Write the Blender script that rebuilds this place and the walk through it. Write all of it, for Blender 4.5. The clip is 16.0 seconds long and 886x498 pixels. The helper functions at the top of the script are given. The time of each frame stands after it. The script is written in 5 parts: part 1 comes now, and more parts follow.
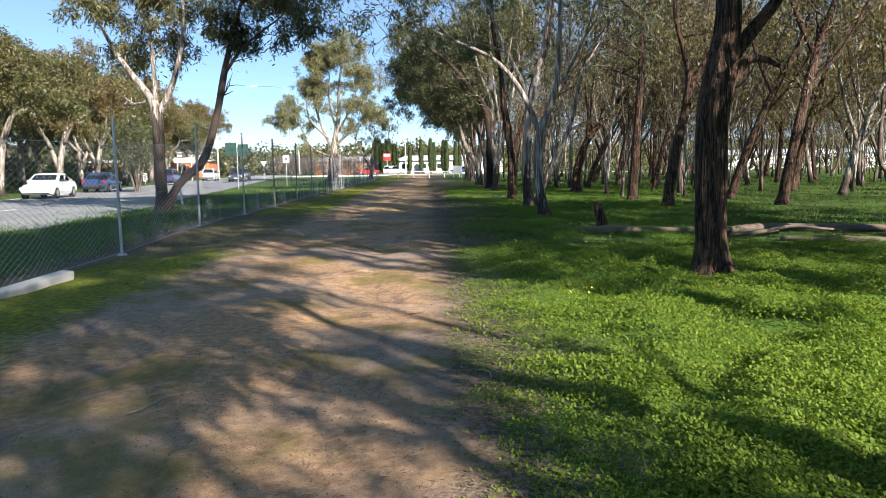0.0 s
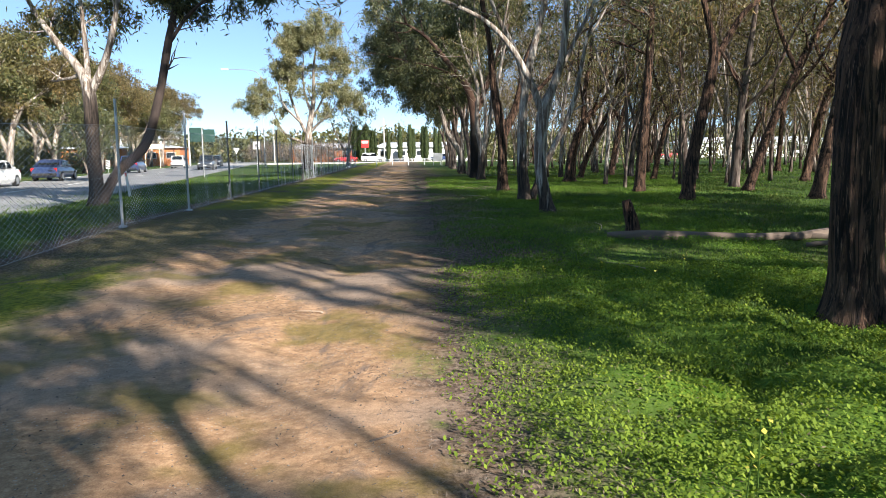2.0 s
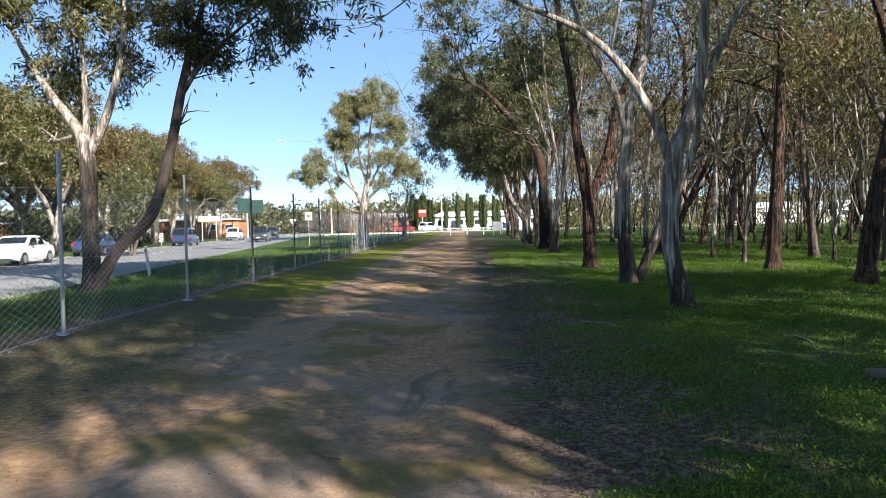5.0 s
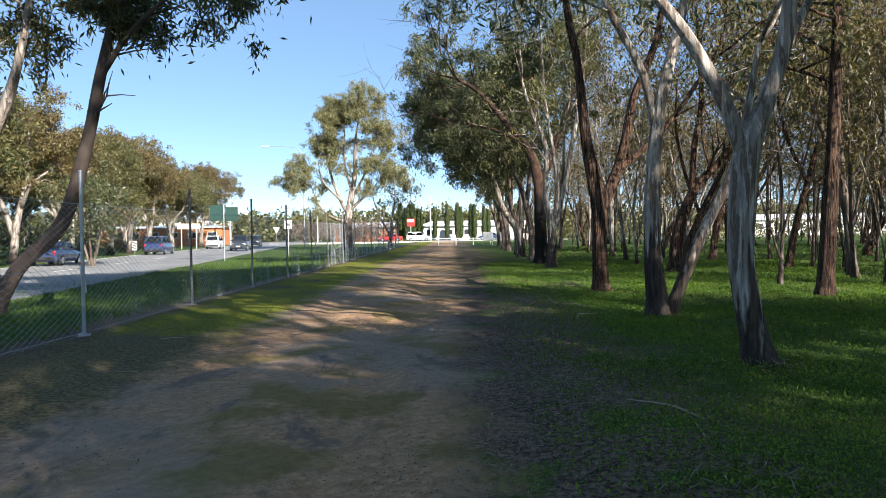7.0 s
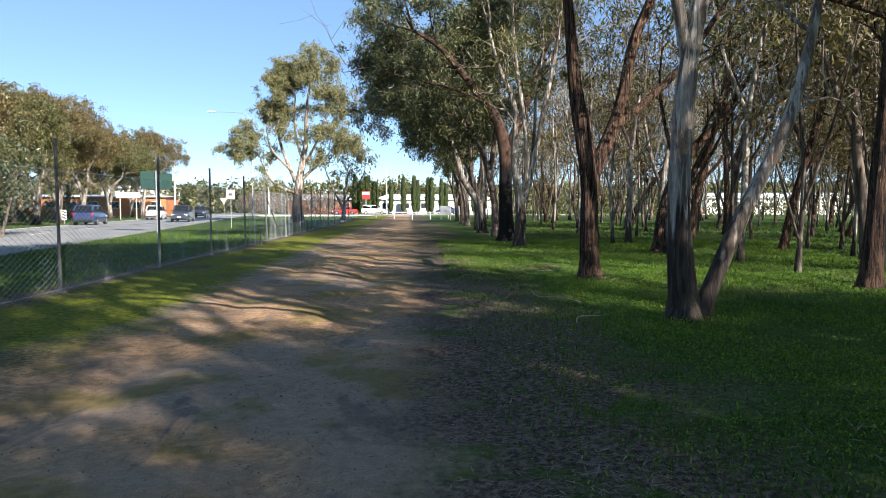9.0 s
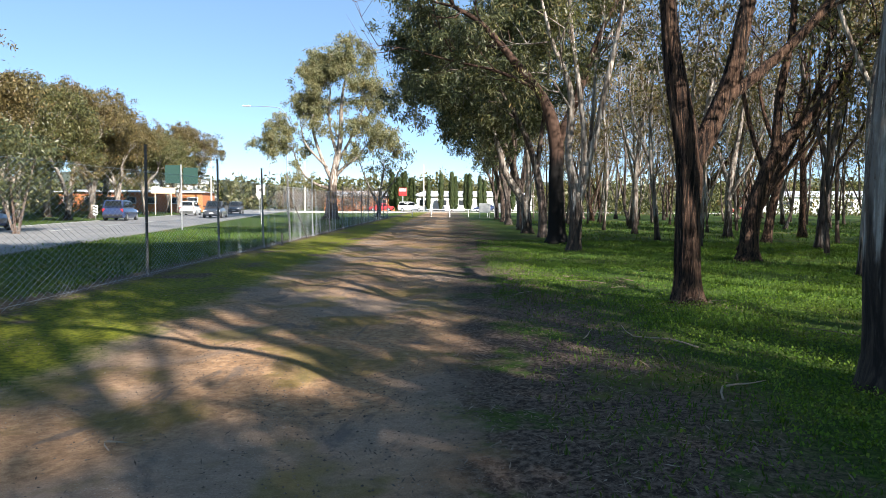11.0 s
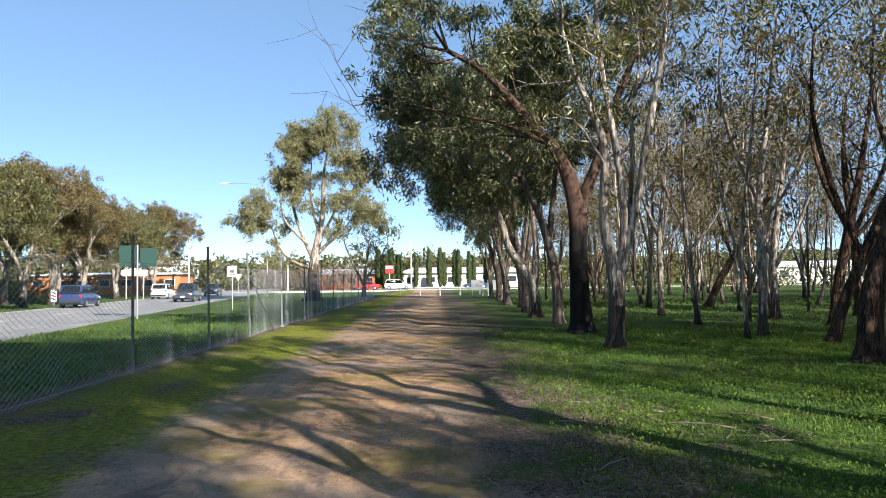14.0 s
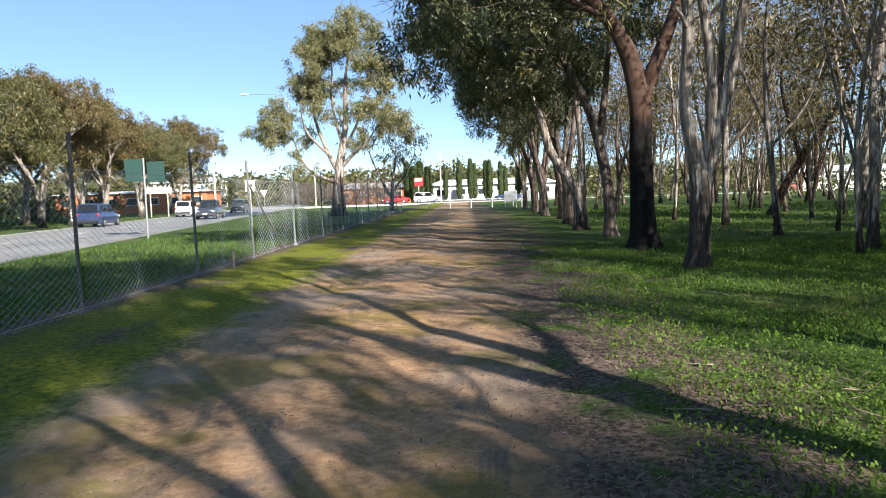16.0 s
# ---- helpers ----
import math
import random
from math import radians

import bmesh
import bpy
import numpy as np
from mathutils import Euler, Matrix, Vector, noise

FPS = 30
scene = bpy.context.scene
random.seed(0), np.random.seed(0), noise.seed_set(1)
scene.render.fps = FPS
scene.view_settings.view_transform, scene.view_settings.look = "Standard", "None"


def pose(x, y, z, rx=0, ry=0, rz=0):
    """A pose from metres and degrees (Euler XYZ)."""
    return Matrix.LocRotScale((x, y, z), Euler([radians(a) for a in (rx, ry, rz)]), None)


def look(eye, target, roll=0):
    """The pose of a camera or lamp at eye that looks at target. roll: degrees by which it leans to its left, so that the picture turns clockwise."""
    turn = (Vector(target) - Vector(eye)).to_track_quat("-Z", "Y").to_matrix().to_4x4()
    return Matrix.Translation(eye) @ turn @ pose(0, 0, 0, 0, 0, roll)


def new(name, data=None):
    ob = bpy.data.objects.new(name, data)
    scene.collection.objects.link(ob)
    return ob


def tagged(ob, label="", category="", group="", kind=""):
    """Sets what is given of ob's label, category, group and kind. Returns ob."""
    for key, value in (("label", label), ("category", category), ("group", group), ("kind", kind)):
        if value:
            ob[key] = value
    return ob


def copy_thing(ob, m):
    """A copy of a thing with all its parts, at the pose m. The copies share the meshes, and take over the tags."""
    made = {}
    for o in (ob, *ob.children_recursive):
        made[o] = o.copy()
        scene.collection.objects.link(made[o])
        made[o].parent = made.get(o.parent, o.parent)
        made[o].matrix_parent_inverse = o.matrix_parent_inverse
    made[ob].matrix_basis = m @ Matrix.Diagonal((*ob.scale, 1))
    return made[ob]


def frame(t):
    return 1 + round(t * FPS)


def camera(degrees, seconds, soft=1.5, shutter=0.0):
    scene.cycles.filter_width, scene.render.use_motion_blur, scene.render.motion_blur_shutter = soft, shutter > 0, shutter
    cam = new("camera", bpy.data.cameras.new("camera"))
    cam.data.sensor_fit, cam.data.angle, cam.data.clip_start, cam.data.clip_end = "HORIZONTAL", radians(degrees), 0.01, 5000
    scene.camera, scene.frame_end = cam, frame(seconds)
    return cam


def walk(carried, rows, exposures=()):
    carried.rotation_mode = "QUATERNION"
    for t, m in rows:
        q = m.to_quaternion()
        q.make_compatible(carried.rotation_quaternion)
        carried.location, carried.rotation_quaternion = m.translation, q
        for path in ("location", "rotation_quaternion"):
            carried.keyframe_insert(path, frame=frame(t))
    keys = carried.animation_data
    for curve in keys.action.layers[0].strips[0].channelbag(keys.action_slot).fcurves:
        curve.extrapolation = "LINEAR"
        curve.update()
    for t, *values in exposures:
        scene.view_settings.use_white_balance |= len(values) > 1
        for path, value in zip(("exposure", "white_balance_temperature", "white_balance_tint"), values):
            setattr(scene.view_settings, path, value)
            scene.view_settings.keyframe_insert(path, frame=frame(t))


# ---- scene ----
cam = camera(64.6, 16.0, 0.7)
PATH = [
    (0, (0.037, 0.063, 1.327), (0.04, 2.05, 1.095), -0.8),
    (0.5, (0.033, 0.815, 1.338), (0.022, 2.803, 1.115), -0.9),
    (1, (0.056, 1.609, 1.314), (0.123, 3.594, 1.077), -0.6),
    (1.5, (0.014, 2.435, 1.308), (-0.006, 4.419, 1.061), -1.3),
    (2, (-0.015, 3.212, 1.319), (0.046, 5.193, 1.051), -0.7),
    (2.5, (-0.156, 4.005, 1.331), (-0.128, 5.994, 1.13), -1.4),
    (3, (-0.215, 4.793, 1.32), (-0.115, 6.783, 1.14), -1.4),
    (3.5, (-0.335, 5.564, 1.328), (-0.343, 7.558, 1.176), -1.3),
    (3.7, (-0.349, 5.879, 1.331), (-0.404, 7.876, 1.229), -0.5),
    (5.8, (-0.149, 9.051, 1.367), (-0.264, 11.046, 1.298), -1.5),
    (6, (-0.136, 9.377, 1.374), (-0.264, 11.37, 1.261), -1.0),
    (6.5, (-0.173, 10.194, 1.381), (-0.292, 12.186, 1.25), -2.1),
    (7, (-0.212, 10.967, 1.413), (-0.281, 12.965, 1.368), -0.9),
    (7.5, (-0.19, 11.81, 1.409), (-0.21, 13.809, 1.354), -1.2),
    (8, (-0.238, 12.569, 1.4), (-0.222, 14.567, 1.317), -0.3),
    (8.2, (-0.237, 12.914, 1.387), (-0.18, 14.911, 1.293), -0.1),
    (10.3, (-0.177, 16.063, 1.327), (-0.128, 18.059, 1.2), 0.1),
    (10.5, (-0.203, 16.365, 1.355), (-0.158, 18.361, 1.237), -0.8),
    (11, (-0.292, 17.13, 1.369), (-0.343, 19.125, 1.241), 0.3),
    (11.5, (-0.32, 17.914, 1.357), (-0.365, 19.907, 1.198), 0.5),
    (12, (-0.416, 18.713, 1.373), (-0.519, 20.701, 1.184), 0.7),
    (12.5, (-0.49, 19.515, 1.371), (-0.509, 21.505, 1.173), -0.8),
    (13, (-0.582, 20.299, 1.385), (-0.61, 22.293, 1.229), -0.7),
    (13.5, (-0.629, 21.09, 1.411), (-0.6, 23.082, 1.24), -1.1),
    (14, (-0.684, 21.815, 1.559), (-0.697, 23.813, 1.647), -0.8),
    (14.5, (-0.677, 22.551, 1.578), (-0.766, 24.549, 1.57), -0.9),
    (15, (-0.702, 23.297, 1.56), (-0.821, 25.291, 1.471), -0.5),
    (15.5, (-0.753, 24.103, 1.546), (-0.851, 26.096, 1.404), -0.8),
    (16, (-0.792, 24.92, 1.452), (-0.897, 26.911, 1.294), -1.9),
]
walk(cam, [(t, look(eye, target, roll)) for t, eye, target, roll in PATH])

# ---- light ----
SUN_DIR = Vector((0.61, -0.79, 0.51)).normalized()
world = bpy.data.worlds.new("world")
scene.world = world
world.use_nodes = True
wn = world.node_tree.nodes
sky = wn.new("ShaderNodeTexSky")
sky.sky_type, sky.sun_disc = "NISHITA", False
sky.sun_elevation = math.asin(SUN_DIR.z)
sky.sun_rotation = math.atan2(SUN_DIR.x, SUN_DIR.y)
sky.air_density, sky.dust_density, sky.ozone_density = 0.8, 0.0, 2.2
sky.altitude = 2500
wn["Background"].inputs["Strength"].default_value = 0.08
haze = wn.new("ShaderNodeMix")
haze.data_type = "RGBA"
haze.inputs["Factor"].default_value, haze.inputs["B"].default_value = 0.42, (1.35, 2.45, 3.7, 1.0)
world.node_tree.links.new(sky.outputs["Color"], haze.inputs["A"])
world.node_tree.links.new(haze.outputs["Result"], wn["Background"].inputs["Color"])
sun = new("sun", bpy.data.lights.new("sun", "SUN"))
sun.data.energy, sun.data.angle, sun.data.color = 5.0, radians(0.5), (1.0, 0.945, 0.87)
sun.matrix_world = look(SUN_DIR * 100, (0, 0, 0))
scene.view_settings.exposure = 1.58


# ---- materials ----
class Nodes:
    """A small helper to write node materials in a few lines."""

    def __init__(self, name, rough=0.9, metal=0.0, spec=0.3):
        self.mat = bpy.data.materials.new(name)
        self.mat.use_nodes = True
        self.t = self.mat.node_tree
        self.bsdf = self.t.nodes["Principled BSDF"]
        self.bsdf.inputs["Roughness"].default_value = rough
        self.bsdf.inputs["Metallic"].default_value = metal
        self.bsdf.inputs["Specular IOR Level"].default_value = spec
        self.pos = self.t.nodes.new("ShaderNodeTexCoord").outputs["Object"]

    def set(self, socket, value):
        if isinstance(value, bpy.types.NodeSocket):
            self.t.links.new(value, socket)
        else:
            socket.default_value = (*value, 1.0) if isinstance(value, tuple) and len(value) == 3 and len(socket.default_value) == 4 else value

    def scaled(self, vec, size):
        n = self.t.nodes.new("ShaderNodeMapping")
        n.inputs["Scale"].default_value = size
        self.t.links.new(vec, n.inputs["Vector"])
        return n.outputs[0]

    def noise(self, scale, detail=4.0, vec=None, rough=0.55, warp=0.0):
        n = self.t.nodes.new("ShaderNodeTexNoise")
        n.inputs["Scale"].default_value, n.inputs["Detail"].default_value = scale, detail
        n.inputs["Roughness"].default_value, n.inputs["Distortion"].default_value = rough, warp
        self.t.links.new(vec or self.pos, n.inputs["Vector"])
        return n.outputs[0]

    def voronoi(self, scale, vec=None, feature="F1", out="Distance"):
        n = self.t.nodes.new("ShaderNodeTexVoronoi")
        n.feature = feature
        n.inputs["Scale"].default_value = scale
        self.t.links.new(vec or self.pos, n.inputs["Vector"])
        return n.outputs[out]

    def math(self, op, a, b=0.0):
        n = self.t.nodes.new("ShaderNodeMath")
        n.operation = op
        self.set(n.inputs[0], a)
        self.set(n.inputs[1], b)
        return n.outputs[0]

    def step(self, v, lo, hi):
        n = self.t.nodes.new("ShaderNodeMapRange")
        n.interpolation_type = "SMOOTHSTEP"
        self.t.links.new(v, n.inputs[0])
        n.inputs[1].default_value, n.inputs[2].default_value = min(lo, hi), max(lo, hi)
        n.inputs[3].default_value, n.inputs[4].default_value = (0.0, 1.0) if lo < hi else (1.0, 0.0)
        return n.outputs[0]

    def mix(self, f, a, b, mode="MIX"):
        n = self.t.nodes.new("ShaderNodeMix")
        n.data_type, n.blend_type = "RGBA", mode
        self.set(n.inputs["Factor"], f)
        self.set(n.inputs["A"], a)
        self.set(n.inputs["B"], b)
        return n.outputs["Result"]

    def xyz(self):
        n = self.t.nodes.new("ShaderNodeSeparateXYZ")
        self.t.links.new(self.pos, n.inputs[0])
        return n.outputs

    def island(self):
        return self.t.nodes.new("ShaderNodeNewGeometry").outputs["Random Per Island"]

    def instance(self):
        return self.t.nodes.new("ShaderNodeObjectInfo").outputs["Random"]

    def bump(self, h, strength=0.5, dist=0.02):
        n = self.t.nodes.new("ShaderNodeBump")
        n.inputs["Strength"].default_value, n.inputs["Distance"].default_value = strength, dist
        self.t.links.new(h, n.inputs["Height"])
        self.t.links.new(n.outputs[0], self.bsdf.inputs["Normal"])

    def deep(self, c, k=0.74):
        """The colour c taken down a little."""
        return self.mix(1.0, c, (k, k, k), "MULTIPLY")

    def colour(self, c):
        self.set(self.bsdf.inputs["Base Color"], c)
        return self.mat


def plain(name, c, rough=0.6, metal=0.0, vary=0.25, scale=6.0, bump=0.15):
    m = Nodes(name, rough, metal)
    n = m.noise(scale, 6)
    fine = m.noise(scale * 14, 3)
    dark = tuple(v * (1 - vary) for v in c)
    light = tuple(min(1.0, v * (1 + vary * 0.5)) for v in c)
    m.bump(fine, bump, 0.01)
    return m.colour(m.mix(m.step(m.math("MULTIPLY_ADD", n, 0.7), 0.2, 0.6), dark, light))


def leaf_material(name, a, b, c, glow=0.45, rough=0.45):
    m = Nodes(name, rough, 0, 0.5)
    r = m.island()
    col = m.mix(m.step(r, 0.0, 0.75), a, b)
    col = m.mix(m.step(r, 0.92, 1.0), col, c)
    col = m.deep(m.mix(m.step(m.noise(0.8, 2), 0.4, 0.65), col, m.mix(0.22, col, c)), 0.8)
    m.colour(col)
    tr = m.t.nodes.new("ShaderNodeBsdfTranslucent")
    m.t.links.new(m.mix(1.0, col, (1.3, 1.25, 0.7), "MULTIPLY"), tr.inputs[0])
    add = m.t.nodes.new("ShaderNodeMixShader")
    add.inputs[0].default_value = glow
    m.t.links.new(m.bsdf.outputs[0], add.inputs[1])
    m.t.links.new(tr.outputs[0], add.inputs[2])
    m.t.links.new(add.outputs[0], m.t.nodes["Material Output"].inputs[0])
    return m.mat


def bark_pale(name="bark_pale", sock=0.0):
    m = Nodes(name, 0.85)
    long = m.scaled(m.pos, (5, 5, 0.55))
    patch = m.noise(1.5, 6, long, 0.62, 0.9)
    streak = m.noise(3.2, 6, long, 0.65, 0.5)
    fine = m.noise(14, 5, m.scaled(m.pos, (3, 3, 1.2)), 0.7)
    c = m.mix(m.step(patch, 0.40, 0.56), (0.46, 0.42, 0.37), (0.22, 0.19, 0.165))
    c = m.mix(m.step(streak, 0.47, 0.57), c, (0.11, 0.08, 0.062))
    c = m.mix(m.math("MULTIPLY", m.step(fine, 0.45, 0.7), 0.45), c, (0.30, 0.22, 0.155))
    z = m.math("ADD", m.xyz()[2], m.math("MULTIPLY", m.noise(2.6, 4, long), -3.2))
    c = m.mix(m.step(z, sock - 0.5, sock - 1.1), c, m.mix(m.step(streak, 0.38, 0.62), (0.02, 0.015, 0.013), (0.075, 0.055, 0.042)))
    m.bump(m.math("ADD", streak, m.math("MULTIPLY", fine, 0.35)), 0.9, 0.04)
    return m.colour(c)


def bark_string():
    m = Nodes("bark_stringy", 0.95)
    long = m.scaled(m.pos, (9, 9, 0.8))
    f = m.noise(1.9, 8, long, 0.68, 1.2)
    g = m.noise(6, 5, long, 0.65)
    c = m.mix(m.step(f, 0.40, 0.60), (0.012, 0.008, 0.007), (0.16, 0.09, 0.058))
    c = m.mix(m.step(g, 0.56, 0.68), c, (0.33, 0.20, 0.125))
    m.bump(m.math("ADD", f, m.math("MULTIPLY", g, 0.5)), 1.0, 0.09)
    return m.colour(m.deep(c))


def bark_char():
    m = Nodes("bark_charred", 0.95)
    long = m.scaled(m.pos, (9, 9, 1.2))
    f = m.noise(1.8, 7, long, 0.65, 0.8)
    z = m.math("ADD", m.xyz()[2], m.math("MULTIPLY", f, 0.8))
    c = m.mix(m.step(z, 3.1, 3.7), m.mix(f, (0.003, 0.003, 0.003), (0.012, 0.010, 0.009)), m.mix(f, (0.025, 0.016, 0.012), (0.115, 0.065, 0.045)))
    m.bump(f, 0.45, 0.03)
    return m.colour(c)


def bark_grey():
    m = Nodes("bark_grey", 0.9)
    long = m.scaled(m.pos, (6, 6, 1.0))
    f = m.noise(1.6, 6, long, 0.6, 0.6)
    c = m.mix(m.step(f, 0.38, 0.62), (0.05, 0.037, 0.032), (0.20, 0.16, 0.135))
    c = m.mix(m.step(m.noise(0.9, 3, long), 0.6, 0.7), c, (0.42, 0.36, 0.30))
    c = m.mix(m.math("MULTIPLY", m.instance(), 0.35), c, (0.16, 0.085, 0.055))
    m.bump(f, 0.8, 0.04)
    return m.colour(m.deep(c))


def ground_material():
    m = Nodes("earth", 0.97, 0, 0.15)
    x, y, z = m.xyz()
    big, mid = m.noise(0.35, 3), m.noise(1.7, 5, None, 0.6)
    fine, grit = m.noise(14, 6, None, 0.7), m.noise(55, 4, None, 0.7)
    xs = m.math("ADD", x, m.math("MULTIPLY", y, 0.02))
    wob = m.math("ADD", xs, m.math("MULTIPLY", m.math("SUBTRACT", mid, 0.5), 1.1))
    wob2 = m.math("ADD", wob, m.math("MULTIPLY", m.math("SUBTRACT", fine, 0.5), 0.8))
    # packed earth of the track, with gravel and moss
    dirt = m.mix(m.step(fine, 0.35, 0.68), (0.36, 0.21, 0.115), (0.58, 0.36, 0.205))
    dirt = m.mix(m.step(big, 0.44, 0.58), dirt, m.mix(grit, (0.27, 0.19, 0.14), (0.48, 0.355, 0.26)))
    stones = m.voronoi(38)
    dirt = m.mix(m.math("MULTIPLY", m.step(stones, 0.22, 0.12), m.step(mid, 0.42, 0.6)), dirt, (0.46, 0.39, 0.32))
    dirt = m.mix(m.math("MULTIPLY", m.step(m.noise(30, 5, None, 0.8), 0.60, 0.70), 0.4), dirt, (0.15, 0.105, 0.075))
    worn = m.noise(1.3, 7, m.scaled(m.pos, (1.5, 0.55, 1)), 0.68, 0.6)
    dirt = m.mix(m.math("MULTIPLY", m.step(worn, 0.54, 0.64), 0.75), dirt, m.mix(grit, (0.10, 0.085, 0.08), (0.24, 0.195, 0.17)))
    dirt = m.mix(m.math("MULTIPLY", m.step(m.noise(0.8, 4, None, 0.6), 0.50, 0.62), 0.7), dirt, (0.21, 0.165, 0.04))
    dirt = m.mix(m.step(m.noise(9, 8, None, 0.8), 0.40, 0.60), m.mix(1.0, dirt, (0.80, 0.80, 0.80), "MULTIPLY"), dirt)
    dirt = m.mix(m.step(m.noise(120, 3, None, 0.7), 0.36, 0.62), m.mix(1.0, dirt, (0.78, 0.77, 0.76), "MULTIPLY"), dirt)
    # moss, litter and turf beside it
    moss = m.mix(m.step(fine, 0.35, 0.65), (0.085, 0.105, 0.010), (0.26, 0.27, 0.022))
    litter = m.mix(m.step(m.noise(22, 5, None, 0.75), 0.38, 0.66), (0.05, 0.034, 0.026), (0.26, 0.19, 0.145))
    turf = m.mix(m.step(m.noise(26, 6, None, 0.75), 0.36, 0.66), (0.026, 0.055, 0.010), (0.105, 0.175, 0.026))
    turf = m.mix(m.math("MULTIPLY", m.step(big, 0.52, 0.66), 0.55), turf, (0.17, 0.15, 0.05))
    left = m.mix(m.step(m.noise(0.55, 4), 0.55, 0.66), moss, litter)
    strewn = m.math("ADD", y, m.math("MULTIPLY", mid, 4))
    left = m.mix(m.math("MULTIPLY", m.step(strewn, 13.0, 14.5), m.step(strewn, 24.0, 22.0)), left, m.mix(0.25, litter, moss))
    left = m.mix(m.step(wob2, -5.0, -5.7), left, litter)
    left = m.mix(m.step(wob2, -5.7, -6.6), left, turf)
    right = m.mix(m.step(m.noise(1.1, 4, None, 0.65), 0.38, 0.5), turf, litter)
    right = m.mix(m.step(wob2, 1.4, 2.7), right, turf)
    bare = m.math("MULTIPLY", m.step(m.noise(0.6, 4), 0.55, 0.66), m.step(wob2, 5.0, 2.0))
    right = m.mix(m.math("MULTIPLY", bare, 0.8), right, litter)
    lush = m.math("MULTIPLY", m.step(m.math("ADD", y, m.math("MULTIPLY", big, 4)), 13.5, 11.5), m.step(wob2, 0.3, 1.3))
    right = m.mix(m.math("MULTIPLY", lush, 0.85), right, m.mix(fine, (0.055, 0.12, 0.010), (0.14, 0.25, 0.022)))
    c = m.mix(m.step(wob2, -2.8, -3.5), m.deep(dirt, 0.92), m.deep(left))
    c = m.mix(m.step(wob2, -0.2, 0.5), c, m.deep(right))
    m.bump(m.math("ADD", fine, m.math("MULTIPLY", grit, 0.5)), 0.45, 0.03)
    return m.colour(c)


def asphalt_material():
    m = Nodes("asphalt", 0.7, 0, 0.4)
    g = m.noise(60, 3)
    c = m.mix(g, (0.15, 0.15, 0.155), (0.27, 0.265, 0.26))
    c = m.mix(m.math("MULTIPLY", m.step(m.noise(0.3, 3), 0.45, 0.6), 0.5), c, (0.30, 0.29, 0.28))
    m.bump(g, 0.3, 0.01)
    return m.colour(c)


def glass_material():
    m = Nodes("car_glass", 0.08, 0, 0.6)
    return m.colour((0.012, 0.015, 0.018))


def paint(name, c):
    m = Nodes(name, 0.28, 0, 0.5)
    m.bsdf.inputs["Coat Weight"].default_value = 0.6
    return m.colour(m.mix(m.math("MULTIPLY", m.noise(1.2, 4), 0.08), c, (0.25, 0.22, 0.18)))


M_PALE, M_STRING, M_CHAR, M_GREY = bark_pale(), bark_string(), bark_char(), bark_grey()
M_SOCK = bark_pale("bark_pale_rough_foot", 2.6)
M_FOOT = bark_pale("bark_pale_dark_foot", 0.5)
M_DARK = plain("bark_dark", (0.045, 0.033, 0.028), 0.95, 0, 0.6, 5, 0.9)
M_EARTH, M_ASPHALT = ground_material(), asphalt_material()
M_LEAF = leaf_material("gum_leaf", (0.03, 0.043, 0.018), (0.165, 0.17, 0.062), (0.28, 0.19, 0.08), 0.4)
M_LEAF_DARK = leaf_material("gum_leaf_blue", (0.022, 0.037, 0.022), (0.115, 0.135, 0.062), (0.24, 0.20, 0.07), 0.36)
M_LEAF_OLIVE = leaf_material("gum_leaf_olive", (0.09, 0.10, 0.03), (0.23, 0.22, 0.075), (0.33, 0.21, 0.07))
M_LEAF_DRY = leaf_material("gum_leaf_bronze", (0.05, 0.045, 0.02), (0.21, 0.17, 0.07), (0.33, 0.21, 0.09), 0.4)
M_LEAF_PALE = leaf_material("gum_leaf_grey_green", (0.13, 0.145, 0.075), (0.27, 0.265, 0.135), (0.34, 0.25, 0.10), 0.4)
M_CLOVER = leaf_material("clover_leaf", (0.10, 0.17, 0.010), (0.20, 0.29, 0.02), (0.27, 0.32, 0.035), 0.4, 0.8)
M_COVER = leaf_material("weed_leaf", (0.07, 0.15, 0.010), (0.15, 0.27, 0.02), (0.24, 0.31, 0.035), 0.4, 0.8)
M_STRIP = leaf_material("shed_bark", (0.10, 0.07, 0.05), (0.26, 0.195, 0.145), (0.44, 0.36, 0.29), 0.05, 0.85)
M_GRASS = leaf_material("grass_blade", (0.04, 0.095, 0.010), (0.09, 0.175, 0.018), (0.19, 0.19, 0.04), 0.35, 0.8)
M_CYPRESS = leaf_material("cypress_spray", (0.03, 0.05, 0.022), (0.07, 0.095, 0.035), (0.10, 0.11, 0.03), 0.15)
M_SCRUB = leaf_material("bare_twig", (0.11, 0.085, 0.07), (0.22, 0.17, 0.14), (0.27, 0.20, 0.10), 0.1, 0.9)
M_LITTER = leaf_material("dry_leaf", (0.07, 0.045, 0.032), (0.22, 0.16, 0.115), (0.38, 0.30, 0.23), 0.1, 0.85)
M_FLOWER = leaf_material("yellow_petal", (0.6, 0.5, 0.04), (0.7, 0.6, 0.08), (0.75, 0.7, 0.4), 0.3)
M_STONE = leaf_material("pebble", (0.08, 0.06, 0.05), (0.20, 0.155, 0.12), (0.26, 0.21, 0.17), 0.0, 0.9)
M_STEEL = plain("galvanised_steel", (0.34, 0.35, 0.36), 0.5, 0.75, 0.35, 5)
M_DARK_STEEL = plain("dark_grey_pipe", (0.13, 0.12, 0.115), 0.7, 0.5, 0.5, 4)
